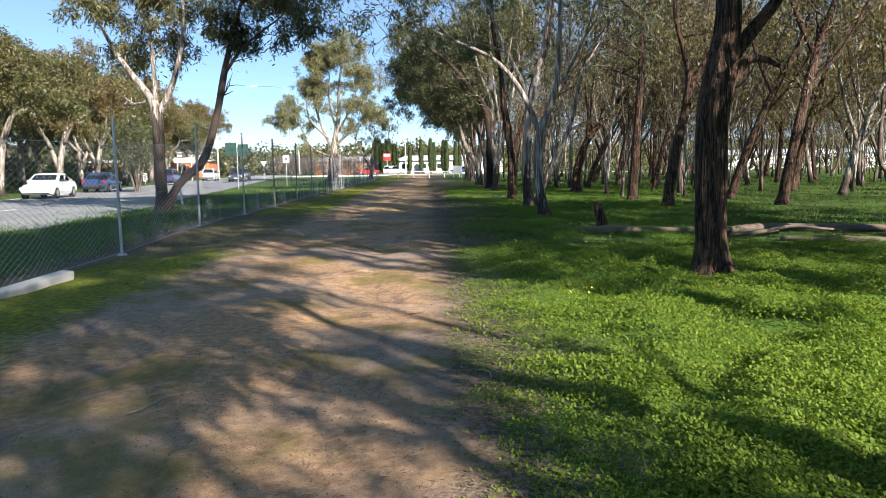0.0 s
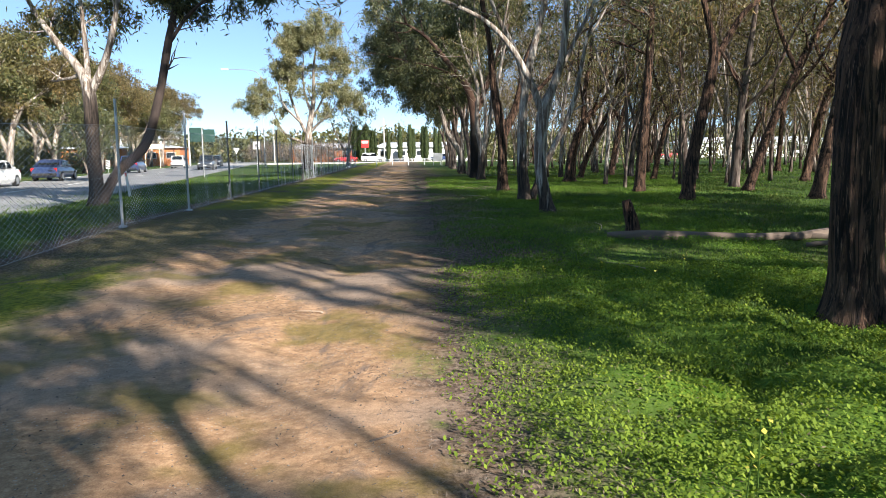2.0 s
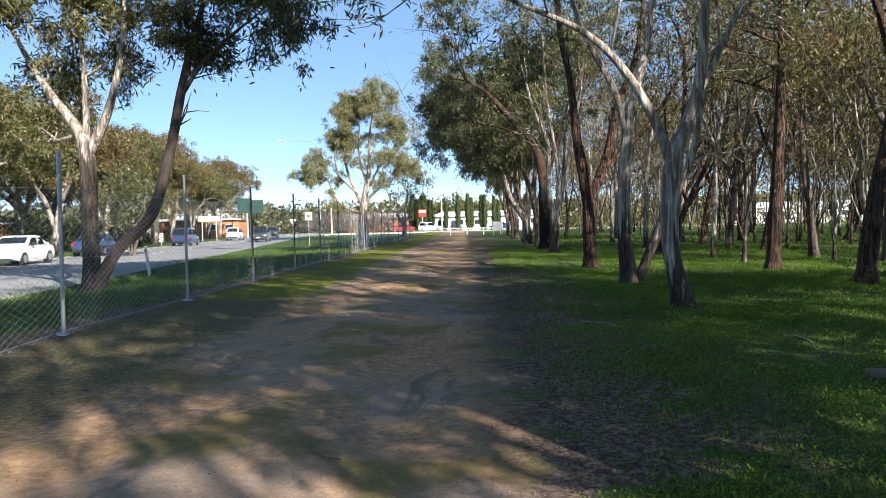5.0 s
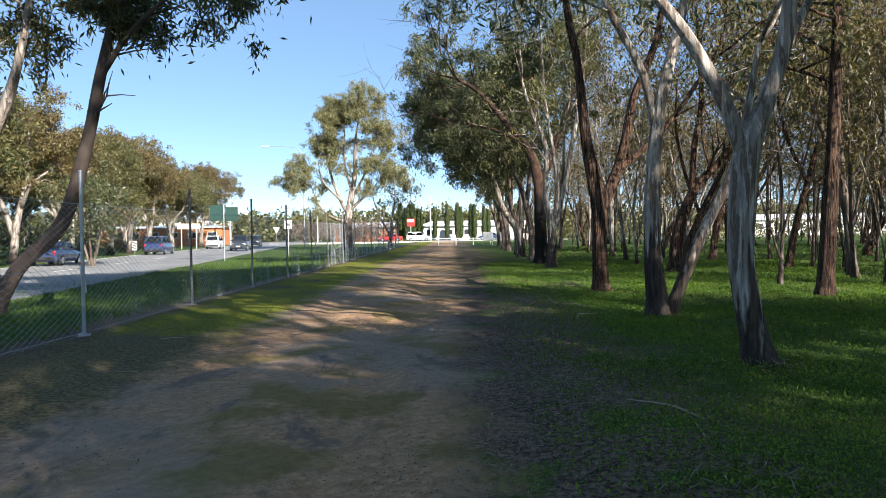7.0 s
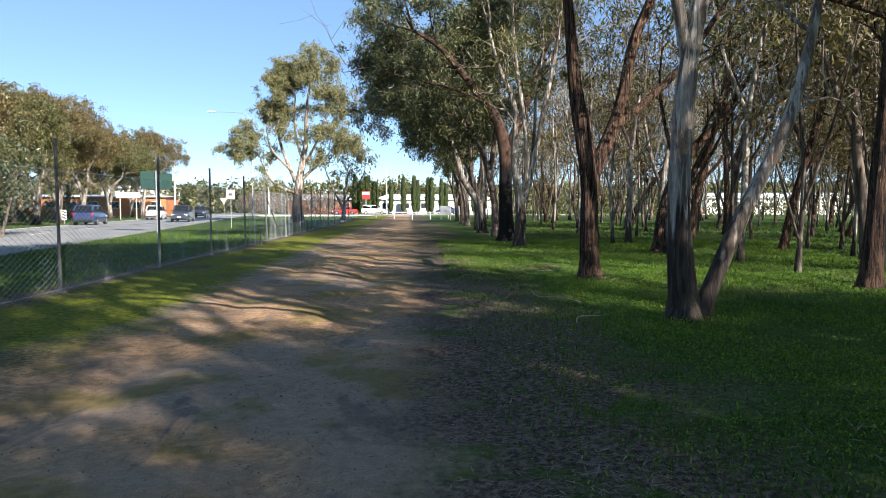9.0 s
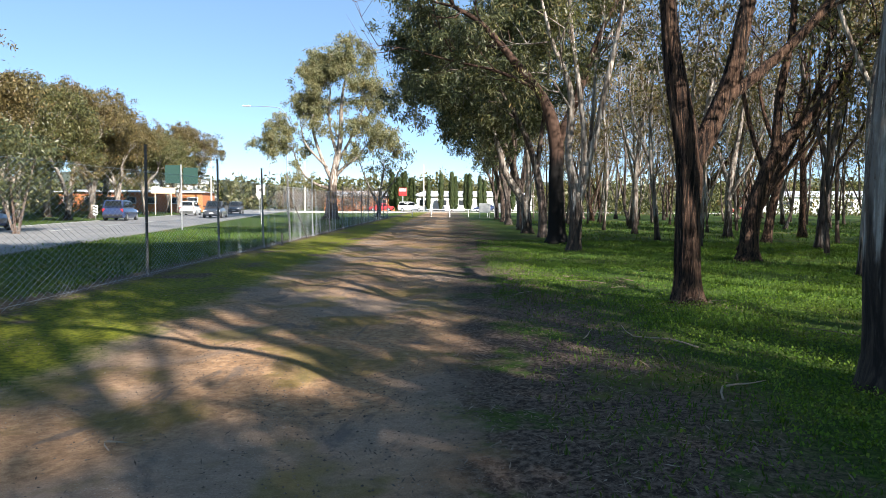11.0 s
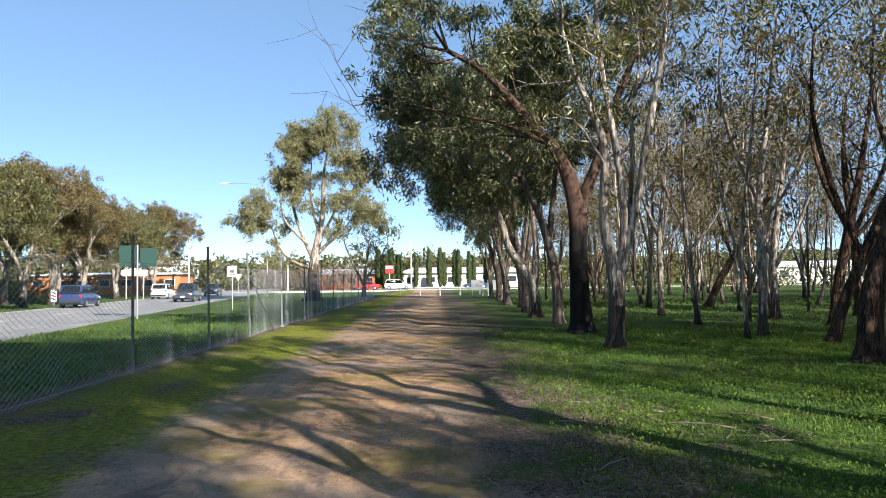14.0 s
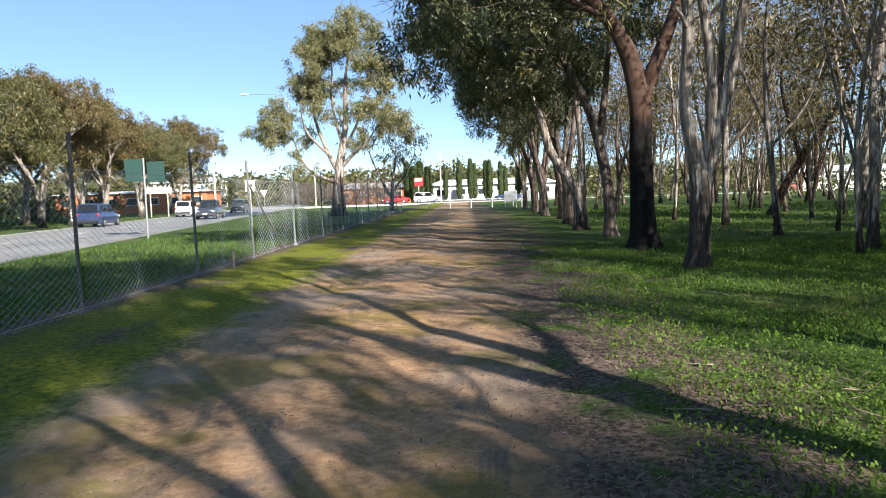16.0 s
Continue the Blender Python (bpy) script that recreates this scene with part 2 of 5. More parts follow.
M_WIRE = plain("fence_wire", (0.42, 0.45, 0.48), 0.5, 0.45, 0.2, 9)
M_CONCRETE = plain("concrete", (0.42, 0.40, 0.37), 0.9, 0, 0.3, 5, 0.4)
M_WHITE = plain("white_paint", (0.64, 0.64, 0.62), 0.6, 0, 0.12, 2)
M_ROOF = plain("pale_roof_sheet", (0.42, 0.43, 0.45), 0.5, 0.1, 0.15, 1)
M_ORANGE = plain("orange_brick", (0.40, 0.15, 0.06), 0.9, 0, 0.3, 1.5)
M_GREEN = plain("green_sign_back", (0.022, 0.055, 0.046), 0.6, 0.1, 0.25, 3)
M_CREAM = plain("cream_paint", (0.62, 0.52, 0.36), 0.7, 0, 0.2, 3)
M_RED = plain("red_sign", (0.55, 0.03, 0.03), 0.5, 0, 0.15, 3)
M_BLACK = plain("black_rubber", (0.02, 0.02, 0.02), 0.8, 0, 0.3, 8)
M_DEADWOOD = plain("dead_wood", (0.11, 0.082, 0.064), 0.9, 0, 0.5, 5, 0.8)
M_STICK = plain("bleached_stick", (0.27, 0.215, 0.165), 0.9, 0, 0.4, 7, 0.6)
M_GLASS = glass_material()
M_LAMP = plain("lamp_lens", (0.7, 0.7, 0.68), 0.3, 0, 0.05)
M_TAIL = plain("tail_lens", (0.45, 0.02, 0.02), 0.25, 0, 0.1)
M_WINDOW = plain("dark_window", (0.03, 0.035, 0.04), 0.15, 0, 0.2, 1, 0.0)
M_HILL = leaf_material("far_woods", (0.06, 0.08, 0.05), (0.09, 0.11, 0.07), (0.13, 0.12, 0.07), 0.0, 0.95)


# ---- mesh helpers ----
def mesh_of(name, verts, faces, material, smooth=False):
    me = bpy.data.meshes.new(name)
    me.from_pydata(verts, [], faces)
    me.materials.append(material)
    if smooth:
        me.polygons.foreach_set("use_smooth", [True] * len(me.polygons))
    me.update()
    return me


def quads_mesh(name, v, material):
    """A mesh of loose quads from an array of n x 4 x 3 places."""
    n = len(v)
    me = bpy.data.meshes.new(name)
    me.vertices.add(n * 4)
    me.vertices.foreach_set("co", np.asarray(v, dtype=np.float32).ravel())
    me.loops.add(n * 4)
    me.loops.foreach_set("vertex_index", np.arange(n * 4, dtype=np.int32))
    me.polygons.add(n)
    me.polygons.foreach_set("loop_start", np.arange(0, n * 4, 4, dtype=np.int32))
    me.materials.append(material)
    me.update(calc_edges=True)
    me.validate()
    return me


def child(name, me, parent, label="", at=None):
    ob = new(name, me)
    ob.parent = parent
    if at is not None:
        ob.matrix_basis = at
    return tagged(ob, label)


def part(name, bm, material, parent, label=""):
    me = bpy.data.meshes.new(name)
    bm.to_mesh(me)
    bm.free()
    me.materials.append(material)
    return child(name, me, parent, label)


def empty(name, m, label, category, group="", kind=""):
    ob = new(name)
    ob.empty_display_size = 0.2
    ob.matrix_basis = m
    return tagged(ob, label, category, group, kind)


def box_bm(sx, sy, sz, at=(0, 0, 0), bevel=0.0, taper=1.0):
    bm = bmesh.new()
    bmesh.ops.create_cube(bm, size=1)
    for v in bm.verts:
        k = taper if v.co.z > 0 else 1.0
        v.co = Vector((v.co.x * sx * k, v.co.y * sy * k, v.co.z * sz))
    if bevel:
        bmesh.ops.bevel(bm, geom=bm.edges[:], offset=bevel, segments=2, affect="EDGES", profile=0.5)
    bmesh.ops.translate(bm, verts=bm.verts, vec=at)
    return bm


def pipe_bm(p, q, r, sides=8, r2=None):
    p, q = Vector(p), Vector(q)
    bm = bmesh.new()
    m = Matrix.Translation((p + q) / 2) @ (q - p).to_track_quat("Z", "Y").to_matrix().to_4x4()
    bmesh.ops.create_cone(bm, cap_ends=True, segments=sides, radius1=r, radius2=r if r2 is None else r2, depth=(q - p).length, matrix=m)
    return bm


def spline(pts, step=0.25):
    """Catmull-Rom through control points (x, y, z, radius)."""
    a = [np.array(p, float) for p in pts]
    a = [2 * a[0] - a[1]] + a + [2 * a[-1] - a[-2]]
    out = []
    for i in range(1, len(a) - 2):
        p0, p1, p2, p3 = a[i - 1:i + 3]
        n = max(2, int(np.linalg.norm((p2 - p1)[:3]) / step))
        for k in range(n):
            t = k / n
            out.append(0.5 * (2 * p1 + (p2 - p0) * t + (2 * p0 - 5 * p1 + 4 * p2 - p3) * t * t + (3 * p1 - p0 - 3 * p2 + p3) * t ** 3))
    out.append(a[-2])
    return out


def tube(V, F, pts, sides=8, rough=0.0, seed=0.0):
    """Adds a tapered, knobbly tube along pts (x, y, z, radius) to the lists V and F."""
    base, side = len(V), Vector((1, 0.13, 0.05))
    for i, p in enumerate(pts):
        c = Vector(p[:3])
        d = Vector(pts[min(i + 1, len(pts) - 1)][:3]) - Vector(pts[max(i - 1, 0)][:3])
        d = d.normalized() if d.length > 1e-6 else Vector((0, 0, 1))
        side = (side - d * side.dot(d)).normalized()
        other = d.cross(side)
        for k in range(sides):
            a = 2 * math.pi * k / sides
            r = max(p[3], 0.003)
            if rough:
                r *= 1 + rough * noise.noise((math.cos(a) * 2.2 + seed, math.sin(a) * 2.2, c.z * 0.55)) + rough * 1.3 * (abs(noise.noise((math.cos(a) * 6.5 + seed, math.sin(a) * 6.5, c.z * 0.8))) - 0.22)
            V.append(c + (side * math.cos(a) + other * math.sin(a)) * r)
    for i in range(len(pts) - 1):
        for k in range(sides):
            a, b = base + i * sides + k, base + i * sides + (k + 1) % sides
            F.append((a, b, b + sides, a + sides))
    F.append(tuple(base + (len(pts) - 1) * sides + k for k in range(sides)))
    F.append(tuple(base + sides - 1 - k for k in range(sides)))


def smooth01(v, lo, hi):
    t = min(1, max(0, (v - lo) / (hi - lo)))
    return t * t * (3 - 2 * t)


def ground_z(x, y):
    z = -0.2 * smooth01(-x, 7, 13)
    z -= 0.16 * smooth01(-x, 3.5, 5.5) * (1 - smooth01(-x, 8, 12)) * (1 - smooth01(y, 12, 17))
    if -12 < x < 16 and -6 < y < 70:
        z += 0.05 * (noise.noise((x * 0.5, y * 0.5, 3)) + 0.5 * noise.noise((x * 1.6, y * 1.6, 7)))
        xs = x + 0.02 * y
        for rut in (-2.3, -0.75):
            z -= 0.035 * math.exp(-((xs - rut + 0.12 * noise.noise((0, y * 0.35, 1))) / 0.28) ** 2)
        z += 0.05 * smooth01(xs, 0.2, 1.2) * (1 - smooth01(xs, 9, 14))
        z += 0.10 * smooth01(xs, 0.5, 1.5) * (1 - smooth01(xs, 7, 10)) * (1 - smooth01(y, 9, 12)) * (0.35 + noise.noise((x * 1.5, y * 1.5, 21)) + 0.5 * noise.noise((x * 3.6, y * 3.6, 5)))
    return z


# ---- setting: ground, roads, far hills ----
def axis(dense_lo, dense_hi, step, far):
    mid = list(np.arange(dense_lo, dense_hi, step))
    out, g = [], step
    v = dense_hi
    while v < far:
        out.append(v)
        g *= 1.22
        v += g
    back, g, v = [], step, dense_lo - step
    while v > -far:
        back.append(v)
        g *= 1.22
        v -= g
    return back[::-1] + mid + out + [far]


def build_ground():
    xs, ys = axis(-7, 7, 0.13, 1600), axis(0, 38, 0.17, 1600)
    V = [(x, y, ground_z(x, y)) for y in ys for x in xs]
    n = len(xs)
    F = [(j * n + i, j * n + i + 1, (j + 1) * n + i + 1, (j + 1) * n + i) for j in range(len(ys) - 1) for i in range(n - 1)]
    ob = new("ground", mesh_of("ground", V, F, M_EARTH, True))
    tagged(ob, "dirt track with mossy verges, leaf litter and green turf", "ground", kind="structure")


def slab(name, corners, top, depth, material, label, category):
    bm = bmesh.new()
    lo = [bm.verts.new((x, y, top - depth)) for x, y in corners]
    hi = [bm.verts.new((x, y, top)) for x, y in corners]
    bm.faces.new(hi)
    bm.faces.new(lo[::-1])
    for i in range(len(lo)):
        j = (i + 1) % len(lo)
        bm.faces.new((lo[i], lo[j], hi[j], hi[i]))
    bmesh.ops.recalc_face_normals(bm, faces=bm.faces)
    me = bpy.data.meshes.new(name)
    bm.to_mesh(me)
    bm.free()
    me.materials.append(material)
    return tagged(new(name, me), label, category, kind="structure")


ROAD_SLOPE = -0.178


def road_x(y, across):
    """x of a line along the main road, across metres from its near edge."""
    return -14.8 + ROAD_SLOPE * (y - 43.6) - across


def build_roads():
    slab("road", [(road_x(-200, 0), -200), (road_x(420, 0), 420), (road_x(420, 10.5), 420), (road_x(-200, 10.5), -200)], -0.15, 0.3, M_ASPHALT, "grey asphalt road with painted lines", "road")
    slab("road_cross_street", [(-36, 137), (160, 137), (160, 145), (-36, 145)], 0.03, 0.4, M_ASPHALT, "grey asphalt cross street at the track's end", "road")
    for across in (10.0,):
        slab("road_edge_line", [(road_x(-60, across), -60), (road_x(220, across), 220), (road_x(220, across + 0.13), 220), (road_x(-60, across + 0.13), -60)], -0.142, 0.006, M_WHITE, "white painted edge line on asphalt", "road marking")
    for k in range(18):
        y = -10 + k * 9
        slab("road_centre_dash", [(road_x(y, 5.2), y), (road_x(y + 3, 5.2), y + 3), (road_x(y + 3, 5.33), y + 3), (road_x(y, 5.33), y)], -0.142, 0.006, M_WHITE, "white painted centre dash on asphalt", "road marking")
    slab("pavement", [(-28, 133.5), (140, 133.5), (140, 136), (-28, 136)], 0.06, 0.4, M_CONCRETE, "pale concrete footpath along the cross street", "pavement")


def build_hills():
    V, F, n = [], [], 160
    for i in range(n + 1):
        a = math.radians(20 + 140 * i / n)
        h = 24 + 16 * noise.noise((i * 0.05, 4, 0)) + 4 * noise.noise((i * 0.5, 2, 0)) + 2.0 * random.random()
        for r, z in ((700, -2), (760, h * 0.6), (860, h), (1000, -2)):
            V.append((r * math.cos(a), r * math.sin(a), z))
    for i in range(n):
        for k in range(3):
            a = i * 4 + k
            F.append((a, a + 4, a + 5, a + 1))
    tagged(new("backdrop_hills", mesh_of("backdrop_hills", V, F, M_HILL, True)), "low wooded hills on the horizon", "hill", kind="structure")


build_ground()
build_roads()
build_hills()


# ---- trees ----
def leaves(rng, centres, per, spread, length, width, droop=1.0):
    """Hanging, narrow leaves in clumps round the centres: an array of n x 4 x 3."""
    c = np.repeat(np.asarray(centres, float), per, axis=0)
    n = len(c)
    sub = rng.normal(0, 1, (len(centres), 4, 3)) * np.array([spread, spread, spread * 0.6])
    pick = sub[np.repeat(np.arange(len(centres)), per), rng.integers(0, 4, n)]
    off = pick + rng.normal(0, 1, (n, 3)) * np.array([spread, spread, spread * 0.7]) * 0.36
    off[:, 2] -= np.sign(droop) * rng.exponential(0.25 * abs(droop), n) * spread * 1.4
    p = c + off
    d = rng.normal(0, 0.62, (n, 3))
    d[:, 2] -= 0.55 * droop
    d /= np.linalg.norm(d, axis=1)[:, None]
    w = np.cross(d, rng.normal(0, 1, (n, 3)))
    w /= np.linalg.norm(w, axis=1)[:, None] + 1e-9
    size = rng.uniform(0.65, 1.3, n)[:, None]
    L, W = d * length * size, w * width * size * 0.5
    return np.stack([p, p + L * 0.45 + W, p + L, p + L * 0.45 - W], axis=1)


def grow(rng, V, F, tips, p, d, length, r, level, bias, sides=5):
    """A branch with side branches; its ends are noted in tips."""
    pts, n = [(*p, r)], 4 if level else 2
    kids = []
    for i in range(n):
        d = d + Vector(rng.normal(0, 0.22, 3)) + Vector((0, 0, 0.10)) + bias * 0.12
        d.normalize()
        p = p + d * (length / n)
        pts.append((*p, r * (1 - 0.72 * (i + 1) / n)))
        if level and i >= 1:
            kids.append((p.copy(), d.copy(), r * (1 - 0.7 * (i + 1) / n)))
    tube(V, F, pts, max(3, sides))
    if level == 0:
        tips.append(tuple(p))
        return
    for q, e, s in kids:
        for _ in range(1 if level > 1 else int(rng.integers(1, 3))):
            turn = e + Vector(rng.normal(0, 0.75, 3))
            grow(rng, V, F, tips, q, turn.normalized(), length * rng.uniform(0.5, 0.75), s * 0.8 + 0.004, level - 1, bias, sides - 1)


def gum_tree(base, limbs, bark, leaf, seed, label, ends=2, reach=2.2, levels=2, bias=(0, 0, 0), per=70, size=(0.17, 0.036), spread=0.34, sides=14, rough=0.12, twigs=1.0, group="", drop=0, name="gum_tree", rings=0.16, low=3.0, west=-99.0):
    """A gum: limbs are lists of (x, y, z, radius) from the foot; the crown grows out of their upper ends."""
    rng = np.random.default_rng(seed)
    ob = empty(name, Matrix.Translation(base), label, "tree", group)
    TV, TF, tips = [], [], []
    bias = Vector(bias)
    for i, limb in enumerate(limbs):
        V, F = [], []
        pts = spline(limb, rings)
        if i == 0 or limb[0][2] < 0.3:
            for k in range(len(pts)):
                z = pts[k][2]
                pts[k] = (*pts[k][:3], pts[k][3] * (1 + 0.55 * max(0, 1 - max(z, 0) / 0.45) ** 2))
        tube(V, F, pts, sides if i == 0 else max(8, sides - 4), rough, seed * 1.7 + i)
        child("trunk" if i == 0 else "limb", mesh_of("trunk" if i == 0 else "limb", V, F, bark, True), ob)
        end, before = Vector(pts[-1][:3]), Vector(pts[-3][:3])
        d0 = (end - before).normalized()
        for k in range(ends if limb[-1][2] > limb[-2][2] else 0):
            d = (d0 + Vector(rng.normal(0, 0.45, 3))).normalized()
            grow(rng, TV, TF, tips, end, d, reach * rng.uniform(0.8, 1.15), pts[-1][3] * 0.85, levels, bias)
        for k in range(int(len(pts) * 0.55), len(pts) - 2, max(2, int(1.0 / rings / twigs))):
            if pts[k][2] > 2.2 and limb[-1][2] > limb[-2][2]:
                d = (d0 + Vector(rng.normal(0, 0.9, 3)) + bias).normalized()
                grow(rng, TV, TF, tips, Vector(pts[k][:3]), d, reach * rng.uniform(0.45, 0.8), pts[k][3] * 0.45, levels - 1, bias)
    tagged(child("branching", mesh_of("branching", TV, TF, bark, True), ob), kind="stuff")
    tips = [(t[0], t[1], t[2] - drop * rng.random()) for t in tips if t[2] - drop * 0.6 > low and t[0] + base[0] > west]
    tagged(child("crown", quads_mesh("crown", leaves(rng, tips, int(per * 1.6), spread, *size), leaf), ob), kind="stuff")
    return ob


def rel(base, *pts):
    """Limb points given in the plan's metres, as offsets from the foot."""
    return [(x - base[0], y - base[1], z, r) for x, y, z, r in pts]


FEET = []


def foot(x, y):
    FEET.append((x, y))
    return (x, y, ground_z(x, y) - 0.06)


def row_trees():
    # dark stringybark beside the clover
    b = foot(3.22, 8.2)
    gum_tree(b, [
        rel(b, (3.22, 8.2, 0, .175), (3.15, 8.2, 1.0, .165), (3.16, 8.22, 1.8, .16), (3.25, 8.25, 2.3, .165), (3.34, 8.3, 3.0, .13), (3.26, 8.2, 4.6, .10), (3.46, 8.3, 6.2, .07), (3.4, 8.3, 9.4, .035)),
        rel(b, (3.32, 8.25, 2.15, .08), (3.52, 8.2, 2.42, .055), (3.71, 8.2, 2.45, .04), (3.86, 8.1, 2.35, .02)),
        rel(b, (3.35, 8.3, 2.45, .085), (3.63, 8.3, 2.8, .07), (3.96, 8.2, 3.3, .055), (4.56, 8.0, 4.6, .04))],
        M_STRING, M_LEAF, 11, "stringybark gum with deeply furrowed dark brown bark", sides=44, rough=0.20, rings=0.05, group="gums along the track", low=4.4)
    # twin-stemmed gum behind the fence
    b = foot(-9.6, 24.4)
    gum_tree(b, [
        rel(b, (-9.63, 24.4, 0, .22), (-9.63, 24.4, 1.8, .19), (-9.64, 24.4, 3.4, .19), (-9.9, 24.4, 4.05, .12), (-10.5, 24.5, 4.8, .09), (-11.1, 24.6, 5.7, .07), (-11.6, 24.5, 6.8, .05)),
        rel(b, (-9.62, 24.4, 3.3, .13), (-9.14, 24.3, 4.05, .11), (-8.75, 24.2, 5.0, .08), (-8.5, 24.2, 6.2, .06), (-8.5, 24.3, 7.4, .04)),
        rel(b, (-9.66, 24.4, 3.2, .10), (-9.72, 24.6, 4.3, .08), (-9.8, 24.7, 5.6, .06), (-9.9, 24.8, 7.0, .05))],
        M_SOCK, M_LEAF, 23, "pale smooth-barked gum with a dark foot behind the fence", reach=2.0, per=250, size=(0.18, 0.042), spread=0.36, low=4.1, drop=0.6, sides=16)
    b = foot(-9.4, 24.45)
    gum_tree(b, [
        rel(b, (-9.58, 24.4, 0, .17), (-9.01, 24.4, .97, .15), (-8.12, 24.4, 1.81, .135), (-7.59, 24.4, 3.3, .12), (-7.25, 24.4, 4.77, .105), (-6.92, 24.4, 5.96, .08), (-6.58, 24.4, 7.0, .06)),
        rel(b, (-7.23, 24.4, 4.7, .06), (-6.66, 24.3, 5.41, .05), (-5.98, 24.2, 5.95, .035), (-5.28, 24.1, 6.4, .025))],
        M_DARK, M_LEAF_DARK, 24, "slender dark gum stem leaning over the fence", reach=1.5, per=230, size=(0.18, 0.042), spread=0.32, low=5.7, drop=0.2, bias=(0.5, 0, 0.1))
    # pale gum that forks at two metres
    b = foot(2.7, 18.05)
    gum_tree(b, [
        rel(b, (2.7, 18.05, 0, .139), (2.52, 18.05, 1.1, .119), (2.58, 18.05, 2.15, .123), (2.78, 18.05, 2.7, .080), (2.98, 18.05, 3.4, .074), (3.05, 18.0, 4.7, .062), (3.1, 18.1, 6.4, .05), (3.3, 18.0, 9.8, .03)),
        rel(b, (2.57, 18.05, 2.1, .082), (2.3, 18.05, 2.8, .070), (1.85, 18.05, 3.55, .057), (1.29, 18.0, 4.06, .045), (.4, 17.9, 4.45, .033)),
        rel(b, (2.75, 18.05, 2.7, .049), (3.2, 18.3, 3.5, .041), (3.8, 18.6, 4.6, .033))],
        M_PALE, M_LEAF, 31, "pale streaked gum forking low, with shedding bark", sides=30, rough=0.12, rings=0.07, per=50, reach=2.5, group="gums along the track", bias=(-0.15, 0, 0.1), low=4.9)
    b = foot(2.82, 22.2)
    gum_tree(b, [
        rel(b, (2.82, 22.2, 0, .178), (2.72, 22.2, 1.4, .136), (2.81, 22.2, 3.06, .111), (3.03, 22.2, 4.1, .085), (3.25, 22.2, 5.0, .068), (3.4, 22.1, 6.8, .055), (3.2, 22.1, 10.2, .03)),
        rel(b, (2.8, 22.2, 3.0, .076), (2.58, 22.2, 3.96, .068), (2.0, 22.1, 5.04, .051), (1.5, 22.0, 6.4, .034)),
        rel(b, (2.98, 22.2, .1, .102), (3.44, 22.25, 1.17, .085), (4.1, 22.3, 2.6, .068), (4.5, 22.4, 4.4, .043))],
        M_FOOT, M_LEAF_DARK, 32, "blue-grey smooth gum with a leaning second stem", sides=18, per=50, group="gums along the track", bias=(-0.15, 0, 0), low=4.9)
    b = foot(2.73, 26.45)
    gum_tree(b, [
        rel(b, (2.73, 26.45, 0, .179), (2.70, 26.45, 1.1, .148), (2.68, 26.45, 2.0, .168), (2.42, 26.45, 3.4, .109), (2.26, 26.45, 5.0, .086), (2.0, 26.45, 6.6, .07), (1.8, 26.5, 10.2, .035)),
        rel(b, (2.75, 26.45, 1.9, .133), (3.2, 26.45, 3.0, .117), (3.45, 26.45, 4.2, .086), (4.1, 26.5, 6.1, .06), (4.4, 26.6, 9.8, .03)),
        rel(b, (3.05, 26.45, 2.65, .086), (3.54, 26.4, 3.05, .070), (4.25, 26.4, 3.75, .055), (5.1, 26.3, 5.0, .031))],
        M_STRING, M_LEAF, 33, "brown stringybark gum forking into two heavy limbs", sides=40, rough=0.18, rings=0.06, per=36, group="gums along the track", bias=(-0.2, 0, 0), low=4.6)
    b = foot(2.95, 41.3)
    gum_tree(b, [
        rel(b, (3.02, 41.3, 0, .31), (2.95, 41.3, 1.8, .25), (2.92, 41.3, 3.5, .24), (2.5, 41.3, 4.9, .17), (1.5, 41.4, 6.2, .14), (.4, 41.6, 7.5, .09), (-.6, 41.9, 8.2, .06)),
        rel(b, (2.95, 41.3, 3.4, .18), (3.65, 41.3, 5.1, .14), (4.3, 41.3, 7.0, .09), (4.9, 41.3, 8.2, .06)),
        rel(b, (2.2, 41.3, 5.3, .07), (1.0, 41.1, 5.8, .05), (-.4, 41.4, 6.2, .04))],
        M_CHAR, M_LEAF_DARK, 34, "tall gum with a fire-blackened trunk and leaning limbs", sides=20, rough=0.13, ends=3, reach=2.7, per=175, size=(0.17, 0.042), spread=0.32, drop=1.0, group="gums along the track", bias=(-0.2, 0.15, 0), west=-2.3)
    b = foot(2.9, 36.95)
    gum_tree(b, [
        rel(b, (2.9, 36.95, 0, .20), (2.94, 36.95, 1.44, .17), (2.7, 36.95, 2.8, .10), (2.73, 36.95, 4.5, .09), (2.2, 36.95, 5.9, .06), (1.9, 37, 7, .04)),
        rel(b, (2.98, 36.95, 1.3, .10), (3.14, 36.95, 3.0, .085), (2.95, 36.95, 4.7, .07), (2.7, 37, 6.6, .05), (2.6, 37, 9.0, .03)),
        rel(b, (2.99, 36.95, 1.35, .11), (3.43, 36.95, 3.25, .09), (3.75, 36.95, 4.9, .08), (4.1, 36.9, 6.8, .05), (4.3, 36.9, 9.2, .03)),
        rel(b, (3.0, 37.0, 1.4, .08), (3.35, 37.2, 3.2, .06), (3.5, 37.4, 5.6, .04))],
        M_FOOT, M_LEAF, 35, "many-stemmed pale gum on a dark rough foot", sides=16, per=55, group="gums along the track", bias=(-0.1, 0, 0), low=4.6)
    b = foot(6.75, 20.85)
